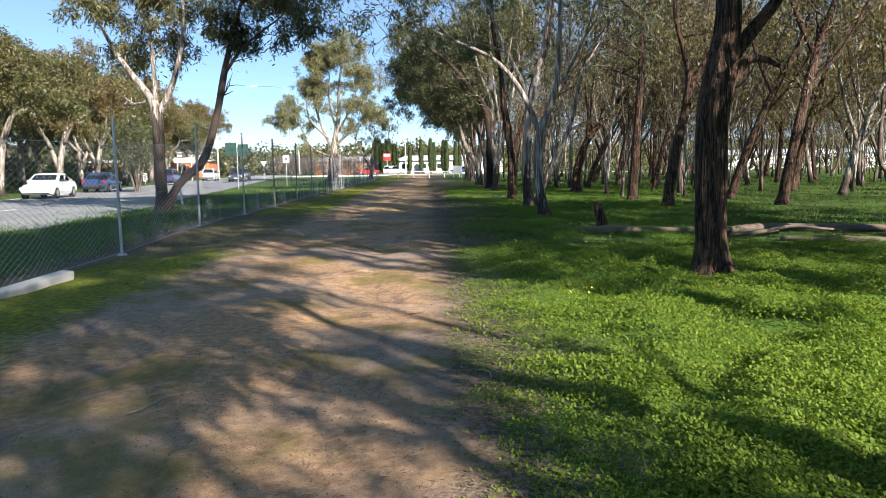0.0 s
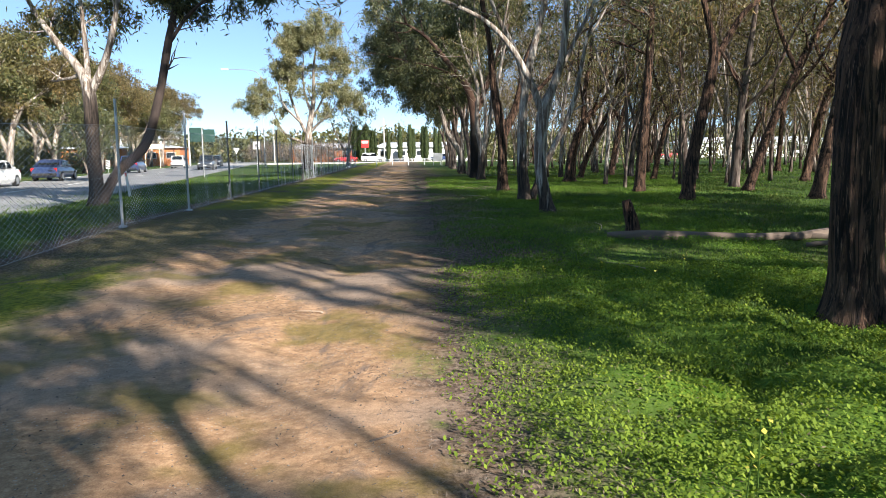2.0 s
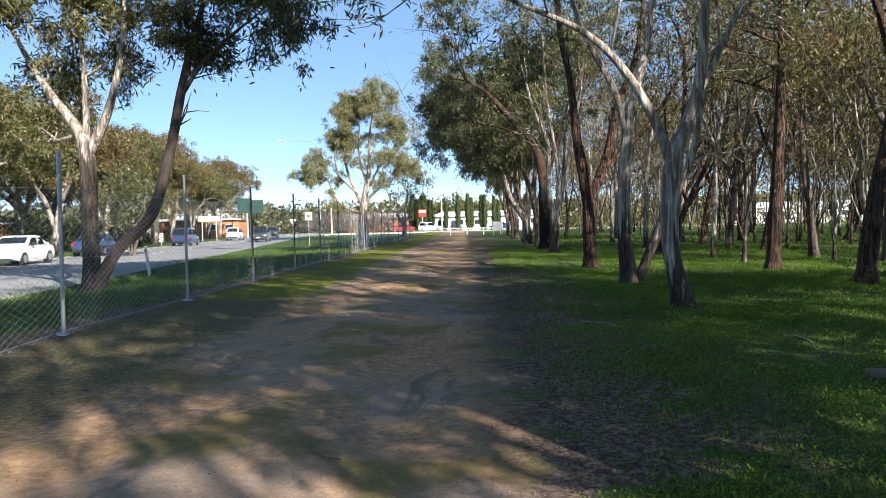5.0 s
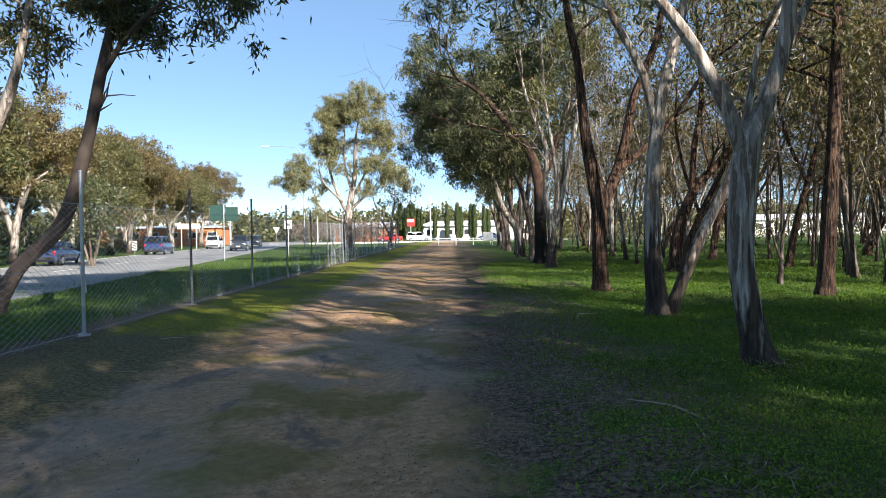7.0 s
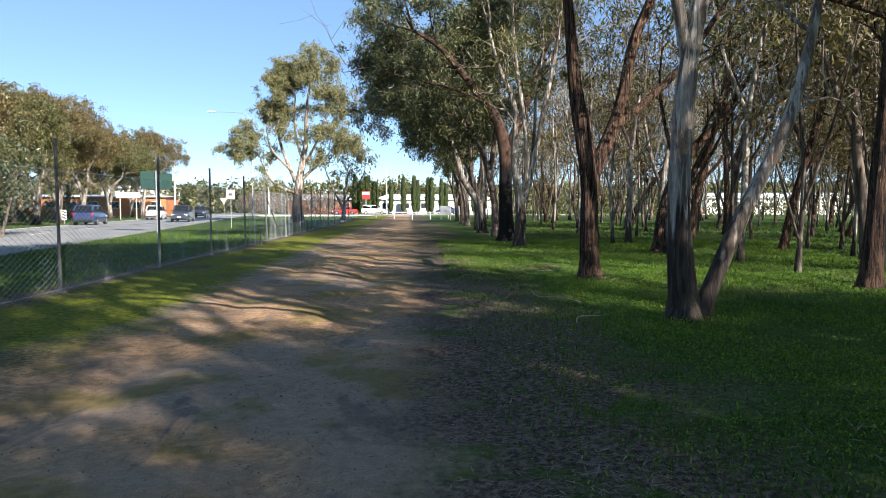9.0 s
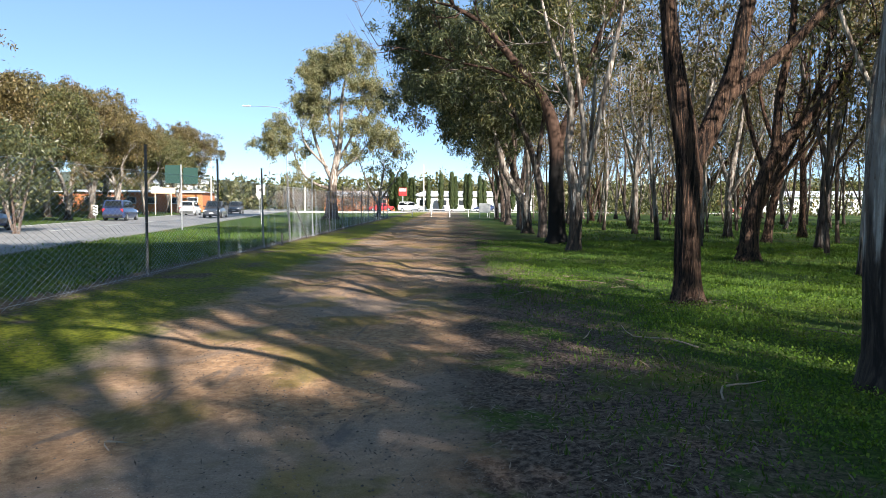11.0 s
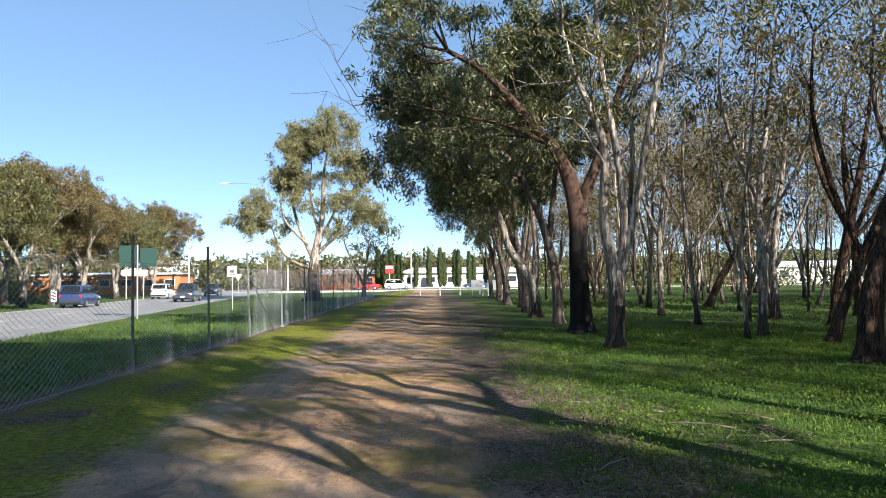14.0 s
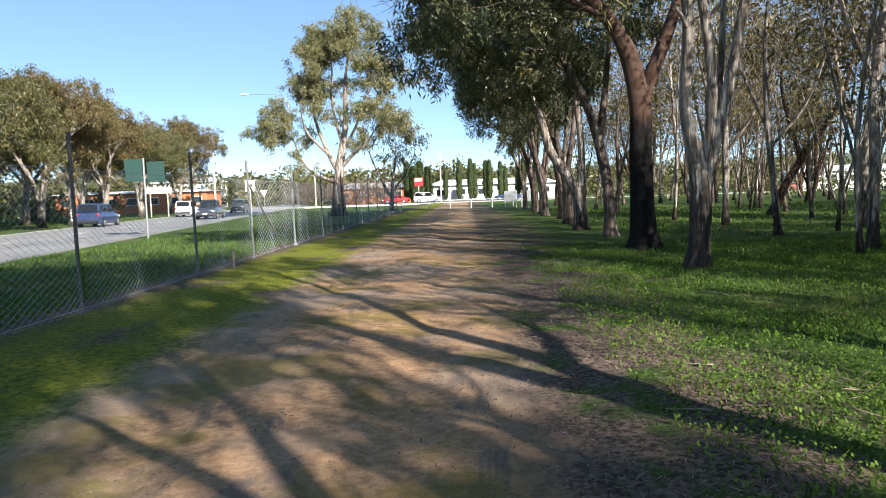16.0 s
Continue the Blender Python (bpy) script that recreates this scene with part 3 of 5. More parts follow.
    gum_tree(b, [
        rel(b, (6.75, 20.85, 0, .170), (6.9, 20.85, 1.35, .145), (7.3, 20.85, 3.5, .119), (7.1, 20.85, 4.6, .076), (6.85, 20.85, 5.6, .060), (6.9, 20.9, 7.0, .043)),
        rel(b, (7.28, 20.85, 3.4, .085), (7.95, 20.8, 4.6, .068), (8.7, 20.8, 5.3, .051), (9.3, 20.7, 6.6, .034))],
        M_STRING, M_LEAF, 36, "dark brown gum leaning, forked above head height", per=22, sides=18, rough=0.13, group="gums in the wood")
    b = foot(6.85, 25.0)
    gum_tree(b, [
        rel(b, (6.82, 25, 0, .17), (6.96, 25, 2.6, .13), (7.05, 25, 4.6, .11), (7.1, 25, 6.8, .06))],
        M_STRING, M_LEAF, 37, "straight brown gum with peeling reddish bark", per=24, ends=3, twigs=2.0, group="gums in the wood")
    b = foot(6.6, 33.95)
    gum_tree(b, [
        rel(b, (6.54, 33.95, 0, .23), (6.65, 33.95, 1.3, .18), (7.16, 33.95, 2.65, .155), (8.06, 33.95, 3.67, .10), (9.1, 33.95, 5.2, .055)),
        rel(b, (7.1, 33.95, 2.5, .12), (7.16, 33.95, 4.0, .10), (7.4, 33.95, 5.5, .08), (7.4, 33.95, 7.6, .05))],
        M_STRING, M_LEAF, 38, "dark gum with a trunk leaning into a low fork", per=22, size=(0.19, 0.045), sides=16, group="gums in the wood")
    b = foot(2.75, 49.5)
    gum_tree(b, [
        rel(b, (2.77, 49.5, 0, .25), (2.6, 49.5, 1.4, .20), (1.75, 49.5, 2.8, .15), (1.4, 49.5, 4.0, .12), (.6, 49.8, 6.0, .07), (-.6, 50, 7.4, .05)),
        rel(b, (2.7, 49.5, .8, .16), (2.8, 49.5, 3.0, .13), (2.5, 49.6, 5.4, .09), (2.0, 50, 7.6, .05))],
        M_PALE, M_LEAF_DARK, 39, "pale gum leaning over the track with hanging foliage", ends=4, reach=2.7, per=220, size=(0.20, 0.05), spread=0.38, drop=1.5, group="gums along the track", bias=(-0.2, 0, 0), west=-2.6)
    b = foot(3.0, 45.4)
    gum_tree(b, [
        rel(b, (3.0, 45.4, 0, .19), (2.9, 45.4, 1.8, .16), (2.3, 45.4, 4.0, .12), (1.0, 45.6, 6.2, .08), (-.8, 46, 7.6, .05)),
        rel(b, (2.7, 45.4, 2.6, .11), (3.0, 45.5, 5, .08), (3.2, 45.5, 7.6, .05))],
        M_GREY, M_LEAF_DARK, 40, "grey gum with a heavy dark crown over the track", ends=4, reach=2.7, per=230, size=(0.20, 0.05), spread=0.38, drop=1.7, group="gums along the track", bias=(-0.25, 0, -0.05), west=-2.7)


def far_row():
    """The rest of the row along the track, leaning over it."""
    b = foot(2.9, 54.0)
    limbs = [[(0, 0, 0, .22), (-.1, 0, 1.8, .18), (-.7, 0, 4.0, .13), (-1.8, .2, 6.4, .08), (-3.0, .3, 8.0, .05)], [(-.1, 0, 1.6, .13), (.3, .2, 4.2, .10), (.4, .3, 7.0, .07), (.2, .3, 9.2, .04)], [(-.4, 0, 2.8, .10), (-.6, -1.0, 5.0, .08), (-.9, -1.6, 7.6, .05)]]
    ob = gum_tree(b, limbs, M_GREY, M_LEAF_DARK, 95, "leaning grey gum with a heavy crown over the track", ends=3, reach=2.4, per=95, size=(0.23, 0.065), spread=0.42, sides=10, twigs=0.5, rings=0.3, drop=1.0, group="gums along the track", bias=(-.2, 0, 0), west=-2.4)
    for x, y, a, s in ((3.2, 58.6, 10, 1.0), (2.8, 63.0, -14, .95), (3.1, 67.6, 8, 1.05), (3.0, 72.0, 20, 1.0), (3.3, 77.0, -8, 1.0), (3.0, 82.0, 5, .95)):
        copy_thing(ob, pose(*foot(x, y), 0, 0, a) @ Matrix.Diagonal((s, s, s, 1)))


def generic_limbs(rng, height, fork, lean):
    a = rng.uniform(0, 6.28)
    lx, ly = lean * math.cos(a), lean * math.sin(a)
    r = rng.uniform(0.10, 0.19)
    z1 = rng.uniform(1.2, 3.2)
    main = [(0, 0, 0, r), (lx * .2 + rng.normal(0, .05), ly * .2, z1 * .6, r * .85), (lx * .4, ly * .4, z1, r * .8),
            (lx * .7 + rng.normal(0, .2), ly * .7 + rng.normal(0, .2), z1 + (height - z1) * .5, r * .5), (lx, ly, height, r * .25)]
    out = [main]
    for k in range(fork):
        b = rng.uniform(0, 6.28)
        s = rng.uniform(0.9, 2.0)
        x0, y0, z0 = lx * .4, ly * .4, z1 * rng.uniform(0.85, 1.1)
        out.append([(x0, y0, z0 - .15, r * .55), (x0 + .35 * s * math.cos(b), y0 + .35 * s * math.sin(b), z0 + 1.2, r * .45),
                    (x0 + .7 * s * math.cos(b), y0 + .7 * s * math.sin(b), z0 + 2.6, r * .33), (x0 + s * math.cos(b), y0 + s * math.sin(b), z0 + 4.2 + rng.normal(0, .5), r * .2)])
    return out


def leaning_limbs(lean, back, r, height, fork):
    """A slender stem leaning by lean metres a metre, forking at the given height."""
    z = fork
    top = height - fork
    main = [(0, 0, 0, r), (lean * z * .42, back * z * .3, z * .5, r * .86), (lean * z, back * z, z, r * .8), (lean * z + (lean + .12) * top * .5, back * z + .2, z + top * .5, r * .5), (lean * z + (lean * .6 + .1) * top, back * z, height, r * .22)]
    side = [(lean * z * .97, back * z, z * .97, r * .55), (lean * z - .5, back * z + .3, z + top * .3, r * .45), (lean * z - .75, back * z + .5, z + top * .62, r * .33), (lean * z - .7, back * z + .4, z + top * .95, r * .18)]
    low = [(lean * z * .8, back * z * .8, z * .8, r * .4), (lean * z * .8 + .7, back * z - .5, z * .8 + top * .25, r * .32), (lean * z + 1.3, back * z - .8, z + top * .5, r * .2)]
    return [main, side, low]


def inner_rows():
    """The stems of the second to fourth rows that stand clear between the first ones."""
    kinds = ((M_STRING, M_LEAF_DRY, "dark brown gum stem leaning between the rows"), (M_GREY, M_LEAF, "rough grey gum forking into pale limbs"), (M_PALE, M_LEAF_DRY, "white-limbed gum on a reddish rough foot"), (M_PALE, M_LEAF, "thin pale gum with ragged bark"))
    stems = ((11.05, 27.7, .03, .17, 3.4, 1), (10.45, 25.4, .40, .15, 3.9, 0), (10.25, 21.1, .24, .16, 4.6, 0), (16.4, 32.8, .20, .18, 4.4, 0), (16.3, 28.5, .28, .15, 2.2, 2),
             (7.3, 39.75, .05, .12, 3.6, 3), (7.25, 44.2, -.12, .10, 3.0, 3), (7.65, 49.4, .02, .13, 3.2, 2), (10.9, 46.85, .05, .17, 2.2, 2), (10.75, 42.8, .16, .17, 3.0, 0), (12.4, 57.3, .55, .2, 2.6, 0),
             (7.15, 30.3, .08, .085, 3.6, 3), (7.75, 37.4, .36, .14, 2.0, 0), (10.6, 31.0, -.08, .14, 3.2, 1), (10.7, 38.9, .12, .15, 2.8, 1), (10.6, 35.0, .2, .13, 3.0, 0), (12.5, 31.2, -.1, .12, 2.4, 2))
    for k, (x, y, lean, r, fork, kind) in enumerate(stems):
        bark, leaf, label = kinds[kind]
        gum_tree(foot(x, y), leaning_limbs(lean, (-.06, .05, .1)[k % 3], r, 7.4 + .5 * (k % 3), fork), bark, leaf, 400 + k, label, ends=2, reach=2.1, per=14, size=(0.15, 0.048), spread=0.34, sides=14, rough=0.14, twigs=1.0, rings=0.2, low=2.9, group="gums in the wood")


def wood():
    """The planted wood: rows about four metres apart, from a few kinds of tree."""
    rng = np.random.default_rng(5)
    kinds = [(M_GREY, M_LEAF_DRY, "thin grey gum with sparse bronze leaves"), (M_PALE, M_LEAF, "slender pale-barked gum with bare lower twigs"),
             (M_STRING, M_LEAF_OLIVE, "brown stringybark gum with an olive crown"), (M_GREY, M_LEAF_DRY, "leaning grey gum with a thin crown"),
             (M_PALE, M_LEAF_DARK, "forked pale gum with blue-green leaves"), (M_STRING, M_LEAF, "dark brown gum with a narrow crown"), (M_GREY, M_LEAF_DRY, "young grey gum with several stems")]
    spots = []
    for i, x0 in enumerate((3.0, 7.0, 10.8, 14.6, 18.6, 22.8, 27, 32, 38, 45)):
        for j in range(1, 24):
            y = 4.2 * j + rng.normal(0, 0.5) + (1.2 if i % 2 else 0)
            x = x0 + rng.normal(0, 0.45)
            # rows run on unseen at the right, added to shade the wood's floor
            if i == 0 or x > 1.4 * y + 9 or rng.random() < (0.52 if i < 5 else 0.42) or (x < 13 and y < 50):
                continue
            spots.append((x, y))
    # trees added unseen behind and beside the start to shade track; last in view
    spots += [(5.6, -2.6), (9.6, -13.2), (13.0, -16.0), (14.6, 4.6), (18.2, 7.0), (9.3, 57)]
    made = [None] * len(kinds)
    n = 0
    for x, y in spots:
        if any((x - a) ** 2 + (y - b) ** 2 < 2.6 ** 2 for a, b in FEET):
            continue
        k = n % len(kinds)
        n += 1
        bx = foot(x, y)
        if made[k] is None:
            bark, leaf, label = kinds[k]
            limbs = generic_limbs(np.random.default_rng(100 + k), 7.2 + 0.45 * k % 2.3, 1 + k % 3, 0.7 + 0.3 * (k % 4))
            made[k] = gum_tree(bx, limbs, bark, leaf, 60 + k, label, ends=2, reach=2.1, levels=2, per=13, size=(0.16, 0.058), spread=0.34, sides=9, rough=0.08, twigs=1.2, low=3.0, rings=0.4, group="gums in the wood")
        else:
            s = rng.uniform(0.8, 1.15)
            copy_thing(made[k], pose(*bx, rng.normal(0, 3), rng.normal(0, 3), rng.uniform(0, 360)) @ Matrix.Diagonal((s, s, s * rng.uniform(0.95, 1.1), 1)))


def shade_trees():
    """Broad gums added out of sight right of the start to shade the grass."""
    b = foot(8.4, 5.5)
    limbs = [[(0, 0, 0, .14), (.1, 0, 2, .12), (.3, .1, 4, .09), (.2, .2, 7.2, .05)], [(.1, 0, 2, .13), (1.2, .4, 4, .10), (2.0, .6, 6.4, .05)], [(.1, 0, 2.2, .12), (-1.0, -.3, 4.2, .09), (-1.8, -.4, 6.2, .05)], [(.2, 0, 2.6, .10), (.2, -1.2, 4.6, .07), (.3, -1.9, 6.4, .04)]]
    ob = gum_tree(b, limbs, M_STRING, M_LEAF_DARK, 90, "broad leafy gum added out of view to cast shade", ends=2, reach=1.9, per=34, size=(0.3, 0.08), spread=0.42, sides=10, twigs=0.5, rings=0.3, group="gums in the wood", low=3.4)
    for x, y, a, s, tall in ((7.2, 2.6, 80, .9, 1.0), (11.4, 3.4, 190, 1.0, .86), (11.8, 8.4, 300, 1.0, 1.0), (11.3, 12.2, 70, .8, .9), (10.0, 12.2, 30, .88, 1.22), (13.2, 11.4, 130, .9, .78), (6.0, -5.8, 250, .8, 1.15), (6.6, -10.4, 20, .85, 1.0)):
        copy_thing(ob, pose(*foot(x, y), 0, 0, a) @ Matrix.Diagonal((s, s, s * tall, 1)))


def shade_gums():
    """High-crowned gums added out of view to shade track, fence, verge and road."""
    rng = np.random.default_rng(77)
    limbs = [[(0, 0, 0, .17), (.1, .05, 4, .14), (.0, .2, 8, .11), (.2, .1, 12, .07), (.3, .2, 15.0, .03)],
             [(.0, .2, 8.2, .08), (1.0, .5, 10.8, .06), (1.5, .8, 13.2, .03)],
             [(.05, .2, 8.8, .08), (-1.0, -.3, 11.0, .06), (-1.6, -.2, 13.6, .03)],
             [(.1, .15, 9.4, .07), (.1, -1.2, 11.6, .05), (.3, -1.9, 13.9, .03)]]
    made = None
    spots = [(7.4, -16.2), (8.2, -12.6), (12.5, -6.6), (14.6, -6.0), (13.0, -13.2), (7.9, 11.0), (12.9, 6.1), (9.9, 5.2), (11.6, 6.9), (12.4, 11.6), (11.9, -15.0)]
    for x, y in spots:
        s, a = rng.uniform(.92, 1.06), rng.uniform(0, 360)
        if made is None:
            made = gum_tree(foot(x, y), limbs, M_GREY, M_LEAF, 97, "tall slender grey gum, high open crown, added unseen for shade", ends=2, reach=1.9, per=15, size=(0.5, 0.14), spread=0.5, sides=9, twigs=0.4, rings=0.6, group="gums in the wood", low=10.6)
        else:
            copy_thing(made, pose(*foot(x, y), 0, 0, a) @ Matrix.Diagonal((s, s, s * 1.1, 1)))


def saplings():
    """Thin pale stems between the rows, mostly bare."""
    rng = np.random.default_rng(15)
    made = []
    for k in range(4):
        h = 4.6 + .8 * k
        limbs = [[(0, 0, 0, .06), (.1, .05, h * .3, .05), (.25 - .15 * k, .1, h * .65, .035), (.35 - .25 * k, .2, h, .015)],
                 [(.06, .03, h * .2, .035), (.5, -.3, h * .5, .025), (.9, -.5, h * .85, .012)],
                 [(0, 0, h * .12, .03), (-.5, .3 * k - .3, h * .45, .02), (-.8, .5, h * .75, .01)]]
        base = foot((13.0, 9.2, 16.4, 12.2)[k], (36.0, 45.0, 40.0, 31.0)[k])
        made.append(gum_tree(base, limbs, M_PALE if k % 2 else M_GREY, M_LEAF_DRY, 160 + k, "thin pale sapling with bare twigs", ends=3, reach=1.5, levels=2, per=9, size=(0.2, 0.055), spread=0.33, sides=6, rough=0.05, twigs=2.0, rings=0.5, group="saplings in the wood", low=2.6, name="sapling"))
    n = 0
    while n < 90:
        y = 24 + 72 * rng.random()
        x = 5.5 + rng.random() * (0.62 * y - 1)
        if any((x - a) ** 2 + (y - b) ** 2 < 1.1 for a, b in FEET):
            continue
        s = rng.uniform(.8, 1.45)
        copy_thing(made[n % 4], pose(*foot(x, y), 0, 0, rng.uniform(0, 360)) @ Matrix.Diagonal((s, s, s * rng.uniform(.95, 1.25), 1)))
        n += 1


def street_trees():
    # tall gum at the far end of the fence
    b = (-13.3, 87, -0.25)
    gum_tree(b, [
        [(0, 0, 0, .75), (.1, 0, 2.2, .5), (.3, 0, 4.5, .38), (.9, .3, 8, .26), (1.1, 0, 11.5, .16), (1.5, 0, 14.2, .08)],
        [(.2, 0, 3.8, .24), (-1.0, .4, 6.2, .17), (-1.8, 0, 9.2, .12), (-1.6, 0, 12, .06)],
        [(.3, 0, 4.2, .2), (1.6, -.3, 5.4, .15), (2.8, .2, 6.4, .1), (3.5, 0, 7.4, .06)],
        [(0, 0, 3.0, .18), (-1.9, -.4, 3.8, .13), (-3.2, .3, 5.2, .09), (-3.7, 0, 6.8, .05)],
        [(.6, .1, 6.5, .18), (-.2, .6, 9.5, .12), (-.1, .5, 13.2, .06)],
        [(.5, .1, 5.4, .16), (2.0, .3, 8.2, .11), (3.0, .2, 10.6, .05)],
        [(-.4, .2, 5.2, .14), (-2.4, -.2, 7.4, .10), (-3.0, .1, 9.4, .05)]],
        M_SOCK, M_LEAF_PALE, 50, "tall spreading white gum with an open grey-green crown", ends=3, reach=2.1, levels=2, per=150, size=(0.26, 0.075), spread=0.46, sides=12, twigs=0.35, rings=0.4)
    b = (-8.9, 90, 0)
    gum_tree(b, [
        [(0, 0, 0, .22), (.2, 0, 2.5, .16), (.6, 0, 5.0, .08)],
        [(0, 0, 1.2, .14), (-1.0, 0, 3.2, .10), (-1.8, 0, 5.2, .05)],
        [(0, 0, 1.5, .12), (1.4, 0, 3.4, .08), (2.3, 0, 5, .05)]],
        M_PALE, M_LEAF, 51, "small many-stemmed pale gum by the fence", ends=2, reach=1.6, levels=1, per=34, size=(0.34, 0.09), spread=0.5, sides=8, rings=0.4)
    # gums across the road
    rng = np.random.default_rng(9)
    made = []
    for k in range(4):
        h = (9.2, 8.6, 10.0, 8.4)[k]
        limbs = [[(0, 0, 0, .30), (.2, 0, 2.0, .25), (.5, .2, 4.0, .2), (1.1, .2, h * .65, .13), (1.4, 0, h - 1.5, .06)],
                 [(.1, 0, 1.9, .2), (-.9, .3, 4.2, .16), (-1.8, 0, h * .6, .11), (-2.4, .2, h - 2.4, .06)],
                 [(.5, .2, 3.8, .15), (1.8, -.6, 5.4, .11), (3.0, -.6, h * .68, .06)],
                 [(-.5, .2, 3.4, .12), (-.6, -1.6, 5.6, .09), (-.9, -2.6, h * .7, .05)]]
        leaf = (M_LEAF_DRY, M_LEAF, M_LEAF_DRY, M_LEAF)[k]
        y = (58, 68, 78, 47)[k]
        made.append(gum_tree((road_x(y, 14), y, -0.25), limbs, M_PALE, leaf, 70 + k, "spreading roadside gum with white forked trunk", ends=4, reach=2.2, levels=2, per=105, size=(0.22, 0.075), spread=0.46, sides=9, low=4.0, twigs=0.4, rings=0.5, group="gums across the road"))
    for y, a, s, k in ((36, 13, .9, 2), (41, 17, 1.0, 0), (52, 18, 1.05, 1), (63, 19, 1.1, 2), (73, 17, .95, 3), (84, 14, 1.0, 0), (88, 20, 1.1, 1), (95, 15, 1.0, 2), (101, 20, 1.1, 0), (107, 15, 1.05, 3), (114, 17, 1.1, 1),
                       (121, 14, 1.1, 2), (127, 17, 1.0, 0), (28, 16, 1.0, 1), (45, 24, 1.1, 3), (56, 26, 1.15, 0), (66, 27, 1.1, 2), (77, 26, 1.15, 1), (90, 28, 1.1, 3), (35, 26, 1.1, 1), (104, 27, 1.15, 2), (118, 24, 1.15, 0)):
        copy_thing(made[k], pose(road_x(y, a), y, -0.25, 0, 0, rng.uniform(0, 360)) @ Matrix.Diagonal((s, s, s, 1)))


row_trees()
far_row()
shade_trees()
shade_gums()
inner_rows()
wood()
saplings()
street_trees()


# ---- fence ----
FENCE_Y = [3.9, 8.2, 12.4, 16.8, 21.05, 25.4, 29.9, 34.05, 38.3, 42.0] + [46.4 + 4.4 * k for k in range(10)]


def fence_x(y):
    return -5.62 - 0.026 * (y - 12.0)


def netting(width, height, pitch, wire):
    """Woven diamond wire between two posts, along y."""
    V, F = [], []
    n, rows = int(round(width / pitch)), int(round(height / pitch))
    rng = np.random.default_rng(3)
    for i in range(n):
        y0 = (i + 0.5) * width / n
        for k in range(rows):
            f = 1 if i % 2 else -1
            for z0, z1, a, b in ((k * pitch, (k + .5) * pitch, -f, f), ((k + .5) * pitch, (k + 1) * pitch, f, -f)):
                s = len(V)
                for z, e in ((z0, a), (z1, b)):
                    y = y0 + e * pitch * 0.5
                    sag = 0.035 * math.sin(y * 2.1 + z * 1.3) + 0.02 * math.sin(y * 5 + 1)
                    V += [(sag + wire, y, z), (sag - wire * .5, y + wire * .8, z), (sag - wire * .5, y - wire * .8, z)]
                F += [(s, s + 1, s + 4, s + 3), (s + 1, s + 2, s + 5, s + 4), (s + 2, s, s + 3, s + 5)]
    return V, F


def build_fence():
    y0 = FENCE_Y[0]
    fence = empty("fence", Matrix.Translation((0, 0, 0)), "sagging chain-link fence on tall galvanised pipe posts", "fence", kind="structure")
    post_bm = pipe_bm((0, 0, -0.15), (0, 0, 2.42), 0.026, 10)
    for extra in (pipe_bm((0, 0, 2.42), (0, 0, 2.445), 0.031, 10), pipe_bm((0, 0, -0.08), (0, 0, 0.05), 0.10, 10, 0.085)):
        tmp = bpy.data.meshes.new("piece")
        extra.to_mesh(tmp)
        extra.free()
        post_bm.from_mesh(tmp)
    steel = bpy.data.meshes.new("post")
    post_bm.to_mesh(steel)
    post_bm.free()
    dark = steel.copy()
    steel.materials.append(M_STEEL)
    dark.materials.append(M_DARK_STEEL)
    rng = np.random.default_rng(2)
    for i, y in enumerate(FENCE_Y):
        x = fence_x(y)
        # posts past the fifth, save one, take the darker grey metal
        child("post", dark if i > 4 and i != 10 else steel, fence, "", pose(x, y, ground_z(x, y) - 0.02, rng.normal(0, .6), rng.normal(0, .8), rng.uniform(0, 360)))
    near, far = netting(4.3, 1.95, 0.088, 0.0024), netting(4.3, 1.95, 0.13, 0.0042)
    near, far = mesh_of("netting", *near, M_WIRE), mesh_of("netting", *far, M_WIRE)
    for i in range(len(FENCE_Y) - 1):
        y, y1 = FENCE_Y[i], FENCE_Y[i + 1]
        x, x1 = fence_x(y), fence_x(y1)
        m = pose(x + 0.04, y, (ground_z(x, y) + ground_z(x1, y1)) / 2 + 0.02, 0, 0, math.degrees(math.atan2(x - x1, y1 - y))) @ Matrix.Diagonal((1, (y1 - y) / 4.3, 1, 1))
        child("netting", near if y < 40 else far, fence, "galvanised diamond wire netting", m)
        for z in (0.06, 1.0, 1.93):
            part("strand", pipe_bm((x + .03, y, z + ground_z(x, y)), (x1 + .03, y1, z + ground_z(x1, y1)), 0.0024, 4), M_WIRE, fence)
    # strut of the corner post, and a short stub post
    x = fence_x(42.0)
    part("brace", pipe_bm((x, 42.0, 1.75), (x + .05, 44.6, 0.0), 0.022, 8), M_DARK_STEEL, fence)
    part("stub_post", pipe_bm((-6.1, 39.7, -0.1), (-6.1, 39.7, 0.40), 0.036, 10), M_DARK_STEEL, fence, "short grey stub post")


build_fence()


# ---- cars on the road and the cross street ----
def loft(sections, material_name=""):
    """A closed body from cross sections, each a list of (x, y, z)."""
    bm = bmesh.new()
    rings = [[bm.verts.new(p) for p in sec] for sec in sections]
    n = len(rings[0])
    for a, b in zip(rings, rings[1:]):
        for k in range(n):
            bm.faces.new((a[k], a[(k + 1) % n], b[(k + 1) % n], b[k]))
    bm.faces.new(rings[0][::-1])
    bm.faces.new(rings[-1])
    bmesh.ops.recalc_face_normals(bm, faces=bm.faces)
    return bm


